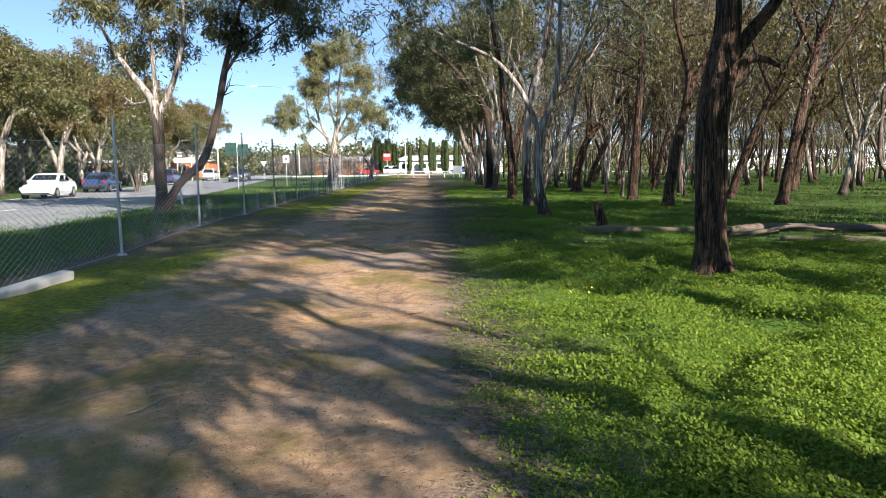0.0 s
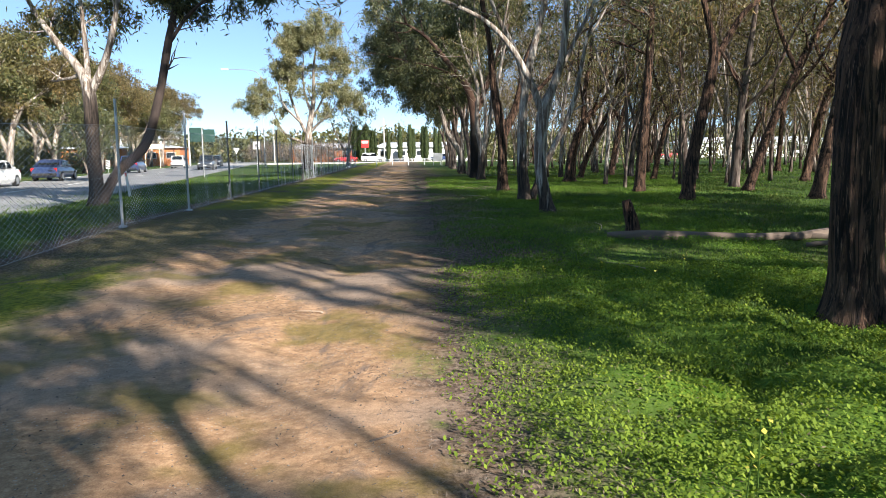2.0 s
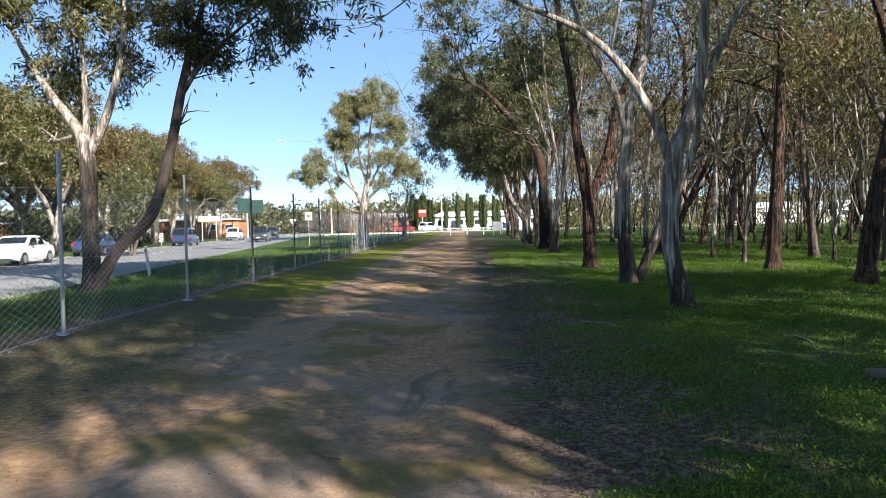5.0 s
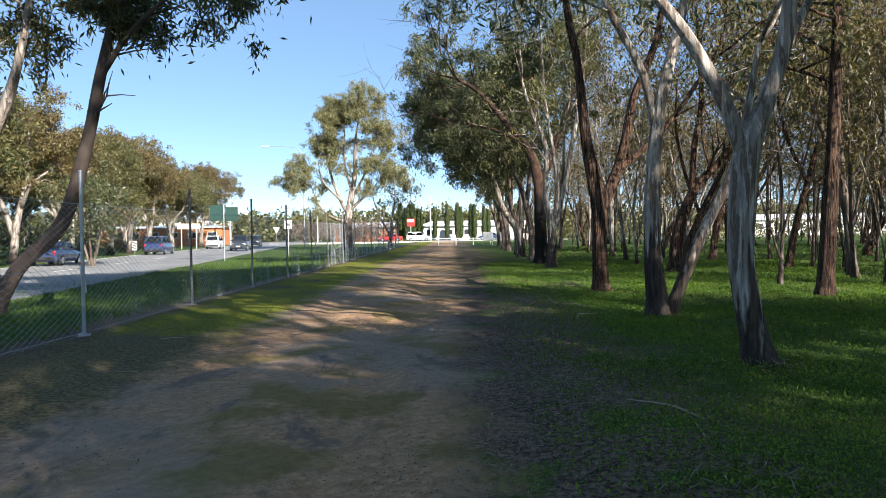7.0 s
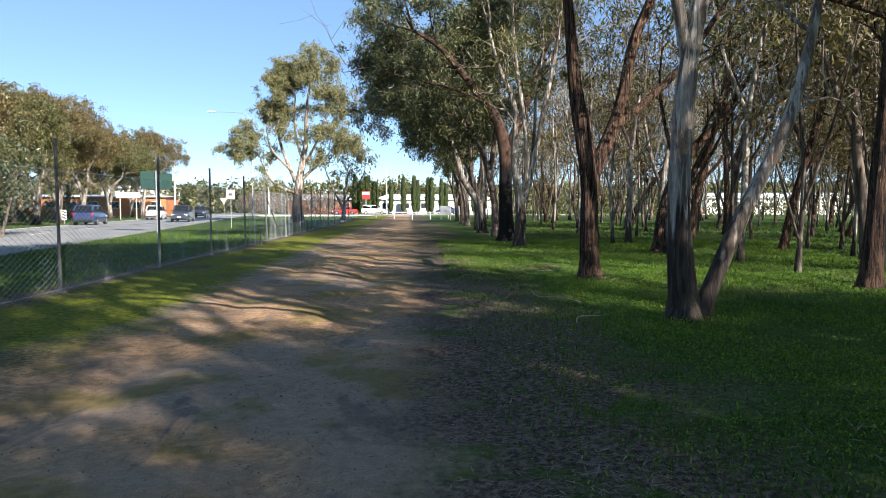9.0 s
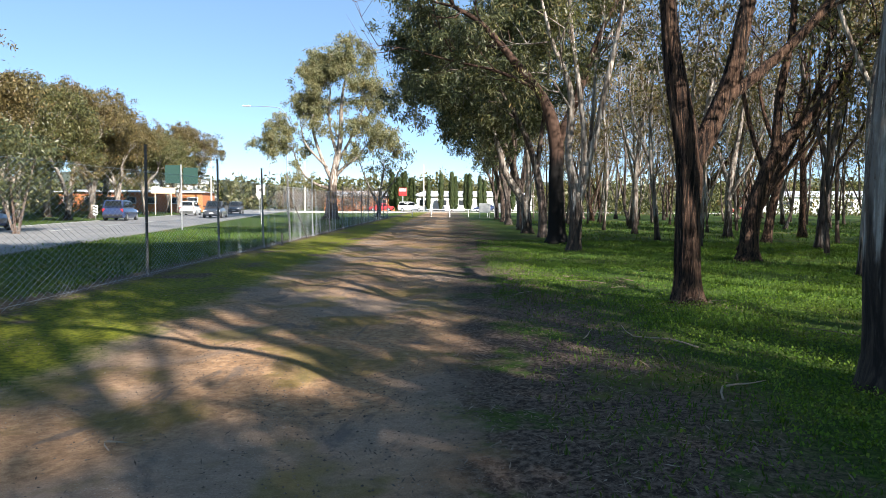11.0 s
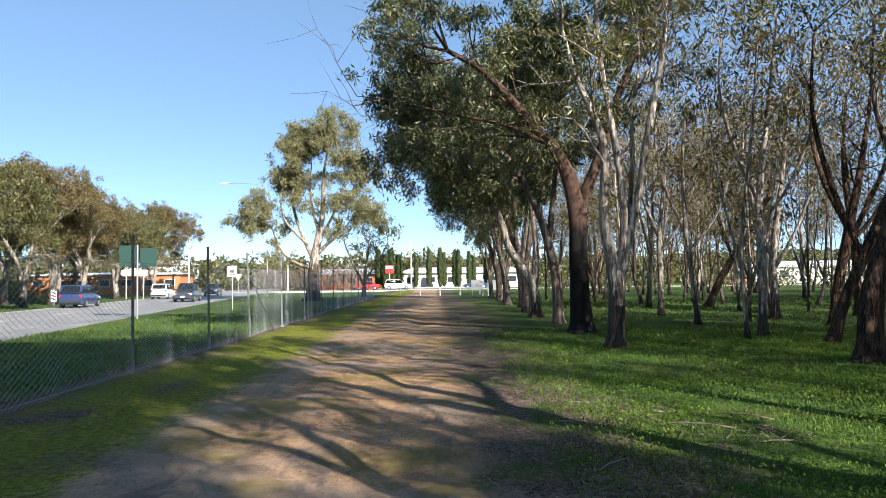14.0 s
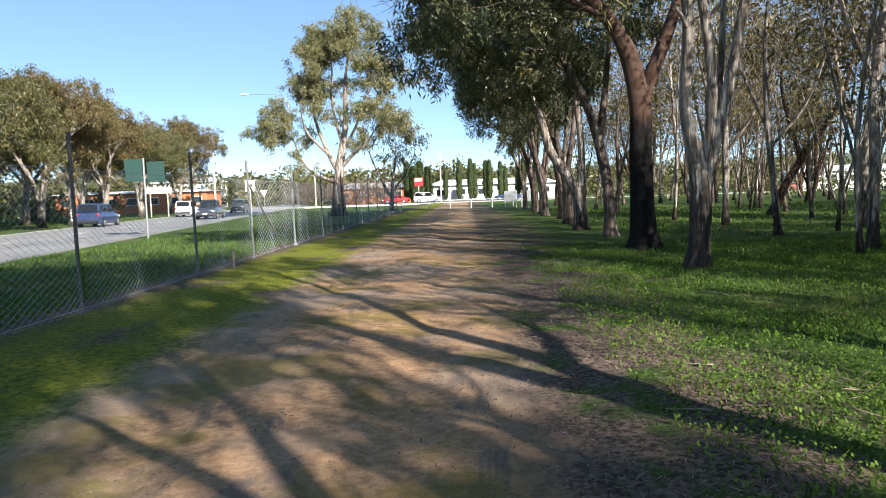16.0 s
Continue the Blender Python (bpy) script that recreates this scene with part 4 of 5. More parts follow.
def hoop(y, half, low, top, tuck=0.88):
    """A rounded cross section of a car at y."""
    return [(-half * .92, y, low), (-half, y, low + .18), (-half, y, low + (top - low) * .6), (-half * tuck, y, top - .03), (-half * tuck * .8, y, top),
            (half * tuck * .8, y, top), (half * tuck, y, top - .03), (half, y, low + (top - low) * .6), (half, y, low + .18), (half * .92, y, low)]


def car(at, heading, colour, label, kind="sedan"):
    """A parked or waiting car; its nose points along +y before the turn."""
    tall = {"sedan": 1.45, "wagon": 1.72, "van": 1.95, "ute": 1.75}[kind]
    length = {"sedan": 4.5, "wagon": 4.6, "van": 4.9, "ute": 5.0}[kind]
    belt = {"sedan": .93, "wagon": 1.05, "van": 1.08, "ute": 1.05}[kind]
    h, w = length / 2, 0.9
    ob = empty("car" if kind != "van" else "van", pose(*at, 0, 0, heading), label, "car" if kind != "van" else "van", "cars on the road")
    body = part("body", loft([hoop(-h, w * .82, .42, belt - .12), hoop(-h + .18, w * .97, .26, belt + .02), hoop(-h + 1.1, w, .22, belt + .03), hoop(h - 1.5, w, .22, belt), hoop(h - .5, w * .96, .24, belt - .14), hoop(h, w * .8, .38, belt - .3)]), colour, ob)
    back = {"sedan": -h + .75, "wagon": -h + .12, "van": -h + .06, "ute": -.35}[kind]
    front = {"sedan": h - 1.35, "wagon": h - 1.3, "van": h - .75, "ute": h - 1.45}[kind]
    rake = {"sedan": .75, "wagon": .25, "van": .08, "ute": .2}[kind]
    cabin = [hoop(back, w * .92, belt - .05, belt + .02, .95), hoop(back + rake, w * .86, belt - .05, tall - .02, .9), hoop((back + front) / 2, w * .88, belt - .05, tall, .9), hoop(front - .75, w * .85, belt - .05, tall - .04, .9), hoop(front, w * .92, belt - .05, belt + .02, .95)]
    part("cabin", loft(cabin), colour, ob)
    lo, hi = belt + .06, tall - .12
    for s in (-1, 1):
        bm = bmesh.new()
        ys = (back + rake * .75, (back + front) / 2 - .05, (back + front) / 2 + .05, front - .45)
        for y0, y1, c0, c1 in ((ys[0], ys[1], .1, 0), (ys[2], ys[3], 0, .3)):
            q = [bm.verts.new((s * w * .905, y0 - c0, lo)), bm.verts.new((s * w * .905, y1 + c1, lo)), bm.verts.new((s * w * .85, y1 - c1 * .4, hi)), bm.verts.new((s * w * .85, y0 + c0, hi))]
            f = bm.faces.new(q if s > 0 else q[::-1])
            bmesh.ops.extrude_face_region(bm, geom=[f])
        part("side_glass", bm, M_GLASS, ob, "dark tinted side glass")
    for y0, y1, nm in ((front - .04, front - .68, "windscreen"), (back + .02, back + rake * .92 + .02, "rear_window")):
        out = .03 if nm == "windscreen" else -.03
        bm = bmesh.new()
        q = [bm.verts.new((-w * .76, y0 + out, lo)), bm.verts.new((w * .76, y0 + out, lo)), bm.verts.new((w * .66, y1 + out, hi + .03)), bm.verts.new((-w * .66, y1 + out, hi + .03))]
        bm.faces.new(q)
        part(nm, bm, M_GLASS, ob, "dark glass")
    for sx in (-1, 1):
        for y in (-h + .85, h - .9):
            wheel = part("wheel", pipe_bm((sx * (w - .2), y, .32), (sx * (w + .01), y, .32), .32, 18), M_BLACK, ob, "black tyre")
            part("rim", pipe_bm((sx * (w + .0), y, .32), (sx * (w + .025), y, .32), .2, 12), M_STEEL, wheel, "grey alloy rim")
        part("headlight", box_bm(.34, .12, .14, (sx * .62, h - .1, belt - .33), .03), M_LAMP, ob)
        part("tail_light", box_bm(.2, .08, .26, (sx * .7, -h + .06, belt - .18), .03), M_TAIL, ob)
        part("mirror", box_bm(.18, .1, .13, (sx * (w + .08), front - .35, belt + .1), .03), M_BLACK, ob)
    part("bumper", box_bm(1.5, .12, .16, (0, -h + .02, .45), .03), M_BLACK, ob)
    part("number_plate", box_bm(.38, .02, .12, (0, h - .005, .5)), M_WHITE, ob)
    if kind == "ute":
        part("tray", box_bm(1.75, 2.0, .42, (0, -h + 1.05, 1.02), .03), M_DARK_STEEL, ob, "grey steel tray")
    return ob


P_WHITE, P_BLUE, P_DARK, P_RED, P_SILVER = paint("car_white", (.72, .72, .70)), paint("car_blue", (.015, .032, .095)), paint("car_dark", (.03, .035, .045)), paint("car_red", (.45, .03, .03)), paint("car_silver", (.4, .42, .44))
ALONG = math.degrees(math.atan(-ROAD_SLOPE))


def road_car(y, across, colour, label, kind, away):
    car((road_x(y, across), y, -0.15), ALONG + (0 if away else 180), colour, label, kind)


road_car(41.5, 8.6, P_WHITE, "white sedan on the asphalt road", "sedan", False)
road_car(53.0, 8.9, P_BLUE, "dark blue hatchback on the asphalt road", "sedan", True)
road_car(76.0, 8.6, P_BLUE, "blue four-wheel drive on the asphalt road", "wagon", True)
road_car(88.0, 2.6, P_DARK, "dark utility truck with a grey tray", "ute", False)
road_car(101.0, 7.9, P_WHITE, "white wagon on the asphalt road", "wagon", True)
road_car(116.0, 4.6, P_DARK, "dark wagon facing along the road", "wagon", False)
car((-14.5, 141.5, 0.03), 90, P_RED, "red sedan on the cross street", "sedan")
car((-9.0, 139.2, 0.03), -90, P_WHITE, "white wagon on the cross street", "wagon")
car((4.0, 141.3, 0.03), 90, P_BLUE, "blue sedan on the cross street", "sedan")
car((49.0, 141.5, 0.03), 90, P_RED, "red sedan on the cross street behind the wood", "sedan")


# ---- signs, posts and lamps ----
def road_signs():
    x, y = -16.4, 57.2
    ob = empty("road_sign", Matrix.Translation((x, y, -0.2)), "green two-panel road sign seen from behind, steel pole", "sign")
    part("pole", pipe_bm((0, 0, -.2), (0, 0, 3.75), .045, 10), M_STEEL, ob)
    part("panel", box_bm(.95, .03, 1.05, (-.48, .06, 3.2), .01), M_GREEN, ob, "green painted panel")
    part("panel", box_bm(.85, .03, .95, (.46, .22, 3.12), .01), M_GREEN, ob, "dark green panel set back")
    x, y = -14.6, 67.0
    ob = empty("road_sign", Matrix.Translation((x, y, -0.2)), "small white road sign on a thin pole", "sign")
    part("pole", pipe_bm((0, 0, -.2), (0, 0, 2.9), .03, 8), M_STEEL, ob)
    part("panel", box_bm(.62, .02, .68, (0, -.04, 2.5), .008), M_WHITE, ob, "white panel")
    part("marking", box_bm(.3, .006, .2, (0, -.056, 2.5)), M_DARK_STEEL, ob)
    part("marking", box_bm(.4, .006, .05, (0, -.056, 2.3)), M_DARK_STEEL, ob)
    for (x, y, z) in ((road_x(31, -1.2), 31.0, -.2), (road_x(84, 11.6), 84, -.2), (road_x(60, 11.6), 60, -.2)):
        ob = empty("guide_post", pose(x, y, z, 4, -5, 0), "white roadside guide post leaning a little", "post", "guide posts")
        part("stake", box_bm(.10, .05, 1.1, (0, 0, .5), .012), M_WHITE, ob)
        part("reflector", box_bm(.06, .012, .1, (0, -.03, .9)), M_RED, ob, "red reflector")
    ob = empty("hazard_marker", pose(road_x(80, 12.2), 80, -.2), "black and white striped hazard board by the road", "sign")
    part("board", box_bm(.45, .03, .9, (0, 0, .85), .01), M_WHITE, ob)
    for k in range(3):
        bm = box_bm(.5, .012, .12, (0, 0, 0))
        bmesh.ops.transform(bm, matrix=pose(0, -.022, .6 + .26 * k, 0, 28, 0) @ Matrix.Diagonal((.86, 1, 1, 1)), verts=bm.verts)
        part("stripe", bm, M_BLACK, ob)
    part("leg", pipe_bm((0, .03, -.2), (0, .03, .6), .03, 8), M_STEEL, ob)
    ob = empty("board_sign", pose(-38.4, 106, -.2, 0, 0, 6), "cream board sign on two posts across the road", "sign")
    part("board", box_bm(3.0, .06, .75, (0, 0, 3.1), .02), M_CREAM, ob)
    for s in (-1.0, 1.0):
        part("leg", pipe_bm((s, .06, -.2), (s, .06, 3.4), .06, 8), M_CREAM, ob)
    ob = empty("give_way_sign", Matrix.Translation((-29.5, 118, -.2)), "white triangular road sign on a thin pole", "sign")
    part("pole", pipe_bm((0, 0, -.2), (0, 0, 2.9), .035, 8), M_STEEL, ob)
    bm = bmesh.new()
    bmesh.ops.create_cone(bm, cap_ends=True, segments=3, radius1=.62, radius2=.62, depth=.03, matrix=pose(0, -.05, 2.6, 90, 0, 0) @ pose(0, 0, 0, 0, 0, 180))
    part("triangle", bm, M_WHITE, ob)
    # street lamps and poles
    ob = empty("street_lamp", Matrix.Translation((-22.4, 106, -.2)), "tall grey street lamp with a long curved arm", "street lamp")
    part("pole", pipe_bm((0, 0, -.2), (0, 0, 12.8), .10, 10, .06), M_STEEL, ob)
    V, F = [], []
    tube(V, F, spline([(0, 0, 12.6, .045), (-.8, 0, 13.5, .04), (-2.6, 0, 13.75, .035), (-4.7, 0, 13.8, .03)], .4), 6)
    child("arm", mesh_of("arm", V, F, M_STEEL, True), ob)
    part("lamp_head", box_bm(1.0, .34, .16, (-5.1, 0, 13.82), .05), M_WHITE, ob, "pale lamp head")
    for x, y, h in ((-41.5, 132, 12.0), (-7.4, 150, 9.0), (-30, 150, 9.5)):
        ob = empty("utility_pole", Matrix.Translation((x, y, -.2)), "slim pale utility pole beside the road", "pole", "utility poles")
        part("shaft", pipe_bm((0, 0, -.3), (0, 0, h), .16, 10, .1), M_CONCRETE, ob)
        part("cap", box_bm(.5, .14, .12, (0, 0, h - .3), .02), M_STEEL, ob)
    ob = empty("shop_sign", Matrix.Translation((-11.2, 148, 0)), "red and white sign board on a post", "sign")
    part("pole", pipe_bm((0, 0, -.2), (0, 0, 4.2), .09, 8), M_STEEL, ob)
    part("board", box_bm(1.5, .2, 1.5, (0, 0, 3.6), .04), M_RED, ob)
    part("band", box_bm(1.3, .02, .5, (0, -.115, 3.95), .01), M_WHITE, ob)
    # boards and low barrier where the track ends
    for x in (2.1, 3.6):
        ob = empty("notice_board", pose(x, 88.5, 0, 0, 0, -6), "weathered grey board on two short posts", "sign", "boards at the track's end")
        part("panel", box_bm(1.15, .04, .95, (0, 0, 1.0), .01), M_STEEL, ob)
        for s in (-.5, .5):
            part("leg", pipe_bm((s, .04, -.2), (s, .04, 1.5), .035, 8), M_CONCRETE, ob)
    ob = empty("barrier_rail", Matrix.Translation((-1.5, 92, 0)), "low pale pipe barrier across the track's end", "barrier")
    for k in range(5):
        part("post", pipe_bm((-4 + 2 * k, 0, -.2), (-4 + 2 * k, 0, .8), .045, 8), M_WHITE, ob)
    part("rail", pipe_bm((-4.1, 0, .78), (4.1, 0, .78), .04, 8), M_WHITE, ob)


road_signs()


# ---- buildings at the edge ----
def house(at, turn, size, wall, roof, label, windows=4, rise=1.1):
    sx, sy, h = size
    ob = empty("house", pose(*at, 0, 0, turn), label, "house", "buildings beyond the trees")
    body = part("wall", box_bm(sx, sy, h + .4, (0, 0, h / 2 - .2), .03), wall, ob)
    bm = bmesh.new()
    o = .5
    a = [bm.verts.new(p) for p in ((-sx / 2 - o, -sy / 2 - o, h), (sx / 2 + o, -sy / 2 - o, h), (sx / 2 + o, sy / 2 + o, h), (-sx / 2 - o, sy / 2 + o, h))]
    b = [bm.verts.new(p) for p in ((-sx / 2 + 2, 0, h + rise), (sx / 2 - 2, 0, h + rise))]
    for f in ((a[0], a[1], b[1], b[0]), (a[1], a[2], b[1]), (a[2], a[3], b[0], b[1]), (a[3], a[0], b[0]), a[::-1]):
        bm.faces.new(f)
    bmesh.ops.recalc_face_normals(bm, faces=bm.faces)
    part("roof", bm, roof, ob)
    part("gutter", box_bm(sx + 1.04, .12, .14, (0, -sy / 2 - .52, h - .03), .02), M_WHITE, ob)
    for k in range(windows):
        x = -sx / 2 + sx * (k + .5) / windows
        win = part("window", box_bm(1.7, .10, 1.2, (x, -sy / 2 - .02, h * .55), .02), M_WHITE, ob, "white window frame")
        part("pane", box_bm(1.5, .04, 1.0, (x, -sy / 2 - .075, h * .55)), M_WINDOW, win)


house((2, 164, 0), 0, (24, 9, 3.0), M_WHITE, M_ROOF, "low white house with a pale sheet roof", 6)
house((-22, 168, 0), 0, (14, 9, 3.0), M_ORANGE, M_ROOF, "orange brick house with a pale roof", 4)
house((72, 158, 0), -4, (30, 10, 3.2), M_WHITE, M_ROOF, "long white building behind the wood", 8)
house((104, 150, 0), -14, (34, 10, 3.4), M_WHITE, M_ROOF, "long white building behind the wood", 8)
house((-58, 142, 0), 8, (24, 10, 3.2), M_ORANGE, M_ROOF, "orange brick building behind roadside gums", 7, .4)
house((-92, 120, 0), 22, (26, 10, 3.2), M_ORANGE, M_ROOF, "orange brick building behind roadside gums", 6, .4)
house((-70, 190, 0), 5, (16, 9, 6.0), M_WHITE, M_ROOF, "white two-storey house beyond the roadside gums", 4)


def cypresses():
    rng = np.random.default_rng(21)
    ob = empty("cypress_tree", Matrix.Translation((-13.6, 152, 0)), "narrow dark green pencil cypress by the street", "tree", "cypress row")
    V, F = [], []
    tube(V, F, [(0, 0, -.2, .12), (0, 0, 3, .08), (0, 0, 6.4, .02)], 6)
    child("trunk", mesh_of("trunk", V, F, M_GREY), ob)
    n = 1300
    z = rng.uniform(.3, 6.9, n)
    rad = .55 * np.sqrt(np.clip(1 - (z / 7.1) ** 2.2, 0, 1)) * np.clip(z / 1.2, .5, 1) * rng.uniform(.55, 1.1, n)
    a = rng.uniform(0, 6.283, n)
    p = np.stack([rad * np.cos(a), rad * np.sin(a), z], 1)
    d = np.stack([np.cos(a) * .3, np.sin(a) * .3, np.ones(n)], 1) + rng.normal(0, .2, (n, 3))
    w = np.stack([-np.sin(a), np.cos(a), np.zeros(n)], 1) + rng.normal(0, .3, (n, 3))
    q = np.stack([p, p + d * .3 + w * .14, p + d * .62, p + d * .3 - w * .14], 1)
    tagged(child("crown", quads_mesh("crown", q, M_CYPRESS), ob), kind="stuff")
    for k, x in enumerate((-12.4, -11.4, -9.9, -6.6, -4.2, -2.1, -1.4, .6, 1.3, 3.2, 4.1, 6.4, 7.3, 9.6)):
        s = rng.uniform(.85, 1.12)
        copy_thing(ob, pose(x, 152 + rng.normal(0, .8), 0, 0, 0, rng.uniform(0, 360)) @ Matrix.Diagonal((s * (1.3 if x < -9 else .75), s * (1.3 if x < -9 else .75), s * .92, 1)))


def scrub():
    """Bare grey-brown scrub across the road junction, and bushes beyond the wood."""
    rng = np.random.default_rng(22)
    c = np.stack([rng.uniform(-36, -15, 500), rng.uniform(150, 160, 500), rng.uniform(.3, 3.6, 500)], 1)
    q = leaves(rng, c, 26, .6, .6, .07, -0.6)
    tagged(new("scrub", quads_mesh("scrub", q, M_SCRUB)), "bare grey-brown scrub beyond the junction", "bush", kind="stuff")
    c = np.stack([rng.uniform(-150, 160, 1700), rng.uniform(178, 230, 1700), rng.uniform(.6, 7.5, 1700)], 1)
    q = leaves(rng, c, 34, 1.5, 1.1, .6)
    tagged(new("far_trees", quads_mesh("far_trees", q, M_LEAF)), "belt of distant trees on the horizon", "trees", kind="stuff")
    c = np.stack([rng.uniform(11, 130, 420), rng.uniform(105, 130, 420), rng.uniform(.2, 2.8, 420)], 1)
    q = leaves(rng, c, 30, .9, .6, .2)
    tagged(new("wood_edge_shrubs", quads_mesh("wood_edge_shrubs", q, M_LEAF)), "low shrubs at the far edge of the wood", "bush", kind="stuff")
    c = np.stack([-34 - rng.uniform(6, 40, 420), rng.uniform(10, 125, 420), rng.uniform(.2, 3.4, 420)], 1)
    c[:, 0] = np.array([road_x(y, 20) for y in c[:, 1]]) - rng.uniform(0, 16, 420)
    q = leaves(rng, c, 60, .9, .4, .13)
    tagged(new("roadside_shrubs", quads_mesh("roadside_shrubs", q, M_LEAF_DARK)), "dark undergrowth below the roadside gums", "bush", kind="stuff")
    # dark round bush behind the twin gum
    ob = empty("bush", Matrix.Translation((-21.5, 50, -.25)), "dense dark green bush on several stems", "bush")
    for k in range(5):
        a = k * 1.26
        V, F = [], []
        tube(V, F, [(.05 * math.cos(a), .05 * math.sin(a), -.1, .07), (.5 * math.cos(a), .5 * math.sin(a), 1.8, .06), (1.1 * math.cos(a), 1.1 * math.sin(a), 3.8, .03)], 6)
        child("stem", mesh_of("stem", V, F, M_GREY), ob)
    c = rng.normal(0, 1, (70, 3))
    c = c / np.linalg.norm(c, axis=1)[:, None] * rng.uniform(.5, 1, (70, 1)) * np.array([1.9, 1.9, 2.1]) + np.array([0, 0, 3.5])
    tagged(child("crown", quads_mesh("crown", leaves(rng, c, 70, .45, .22, .07), M_LEAF_DARK), ob), kind="stuff")


cypresses()
scrub()


# ---- dead wood, kerb piece ----
def wood_piece(name, pts, label, category, material=None, sides=9, rough=.18, group="", seed=1):
    """One log or stick along plan points (x, y, height over the ground, radius)."""
    P = [(x, y, ground_z(x, y) + z, r) for x, y, z, r in pts]
    V, F = [], []
    x0, y0, z0 = P[0][:3]
    tube(V, F, [(p[0] - x0, p[1] - y0, p[2] - z0, p[3]) for p in spline(P, .12)], sides, rough, seed)
    ob = new(name, mesh_of(name, V, F, material or M_DEADWOOD, True))
    ob.location = (x0, y0, z0)
    return tagged(ob, label, category, group)


def dead_wood():
    wood_piece("stump", [(3.08, 13.4, -.1, .13), (3.1, 13.4, .16, .095), (3.04, 13.38, .38, .08), (3.0, 13.4, .56, .055)], "broken dark stump beside a fallen log", "stump", M_STRING, 16, .35)
    wood_piece("log", [(2.7, 13.3, .05, .04), (3.2, 13.15, .05, .07), (3.9, 13.2, .04, .06), (4.6, 12.9, .05, .055), (5.4, 12.95, .04, .04), (6.1, 12.6, .03, .025)], "weathered fallen log lying in the grass", "log", None, 12, .3)
    wood_piece("log", [(5.2, 12.8, .06, .06), (6.0, 13.15, .07, .08), (6.9, 12.95, .06, .085), (8.0, 12.9, .07, .075), (9.4, 12.3, .06, .05)], "long grey fallen log lying in the grass", "log", None, 12, .3, "", 4)
    wood_piece("log", [(5.6, 11.5, .04, .04), (6.3, 10.9, .05, .06), (7.1, 10.6, .05, .065), (7.9, 10.6, .06, .06), (8.6, 10.3, .05, .04)], "bark-stripped fallen log in the grass", "log", None, 12, .3, "", 7)
    wood_piece("log", [(5.1, 12.3, .03, .035), (5.6, 12.1, .12, .035), (6.2, 12.4, .14, .03), (6.6, 12.1, .10, .025), (7.1, 12.2, .08, .018)], "crooked dead branch lying over logs", "log", M_DEADWOOD, 9, .3, "", 9)
    ob = empty("kerb_block", pose(-5.2, 8.7, ground_z(-5.2, 8.7) + .03, 2, 4, -4), "tilted pale concrete kerb piece by the fence", "kerb")
    part("block", box_bm(.2, 1.9, .18, (0, 0, 0), .025), M_CONCRETE, ob)
    rng = np.random.default_rng(31)
    spots = [(1.7, 28.9, 1.3), (2.25, 28.2, .5), (1.35, 29.6, .35), (1.9, 29.8, .4), (.5, 29.3, .4), (.9, 30.4, .3), (2.4, 29.3, .9), (-1.4, 30.0, .28), (.65, 27.6, .6), (2.0, 27.5, .7), (1.7, 22.0, 1.0), (1.3, 15.6, .5),
             (1.8, 10.8, .6), (2.3, 11.0, .8), (-1.0, 9.2, .3), (-.2, 6.4, .3), (-1.6, 3.9, .5), (.3, 4.4, .25), (.6, 15.0, .8), (1.2, 16.1, .9), (3.0, 15.0, .9), (.8, 20.0, .4), (1.0, 24.2, .7), (1.6, 23.8, 1.1), (3.6, 24.4, .9), (-2.3, 21.0, .25), (-2.4, 13.0, .3), (-1.2, 12.0, .35), (-3.8, 18.2, .4), (-4.3, 20.5, .5), (1.2, 33.0, 1.2), (2.2, 34.0, .8), (3.3, 31.3, .6), (1.9, 31.5, .5)]
    for k, (x, y, L) in enumerate(spots):
        L *= .68
        a = rng.uniform(0, 3.14)
        dx, dy = math.cos(a) * L / 2, math.sin(a) * L / 2
        r = .004 + .006 * L
        lift = .02 + .03 * (L > .6)
        wood_piece("stick", [(x - dx, y - dy, .01, r), (x - dx * .3 + rng.normal(0, .04), y - dy * .3 + rng.normal(0, .04), lift, r * .9), (x + dx * .4 + rng.normal(0, .05), y + dy * .4, lift, r * .7), (x + dx, y + dy, lift + .1 * rng.random() * (L > .7), r * .35)],
                   "bleached dry stick lying on the ground", "stick", M_STICK if k % 3 else M_DEADWOOD, 6, .2, "fallen sticks", k)


dead_wood()


# ---- plants and litter on the ground ----
GZ = np.vectorize(ground_z)


def patchy(x, y, scale, lo, hi, seed):
    return np.array([smooth01(noise.noise((a * scale, b * scale, seed)), lo, hi) for a, b in zip(x, y)])


def flat_leaves(rng, p, size, tilt=.45, narrow=1.0):
    n = len(p)
    a = rng.uniform(0, 6.283, n)
    u = np.stack([np.cos(a), np.sin(a), rng.normal(0, tilt, n)], 1)
    v = np.stack([-np.sin(a), np.cos(a), rng.normal(0, tilt, n)], 1) * narrow
    s = (size * rng.uniform(.6, 1.3, n))[:, None]
    return np.stack([p - u * s * .5, p + v * s * .42, p + u * s * .5, p - v * s * .42], 1)


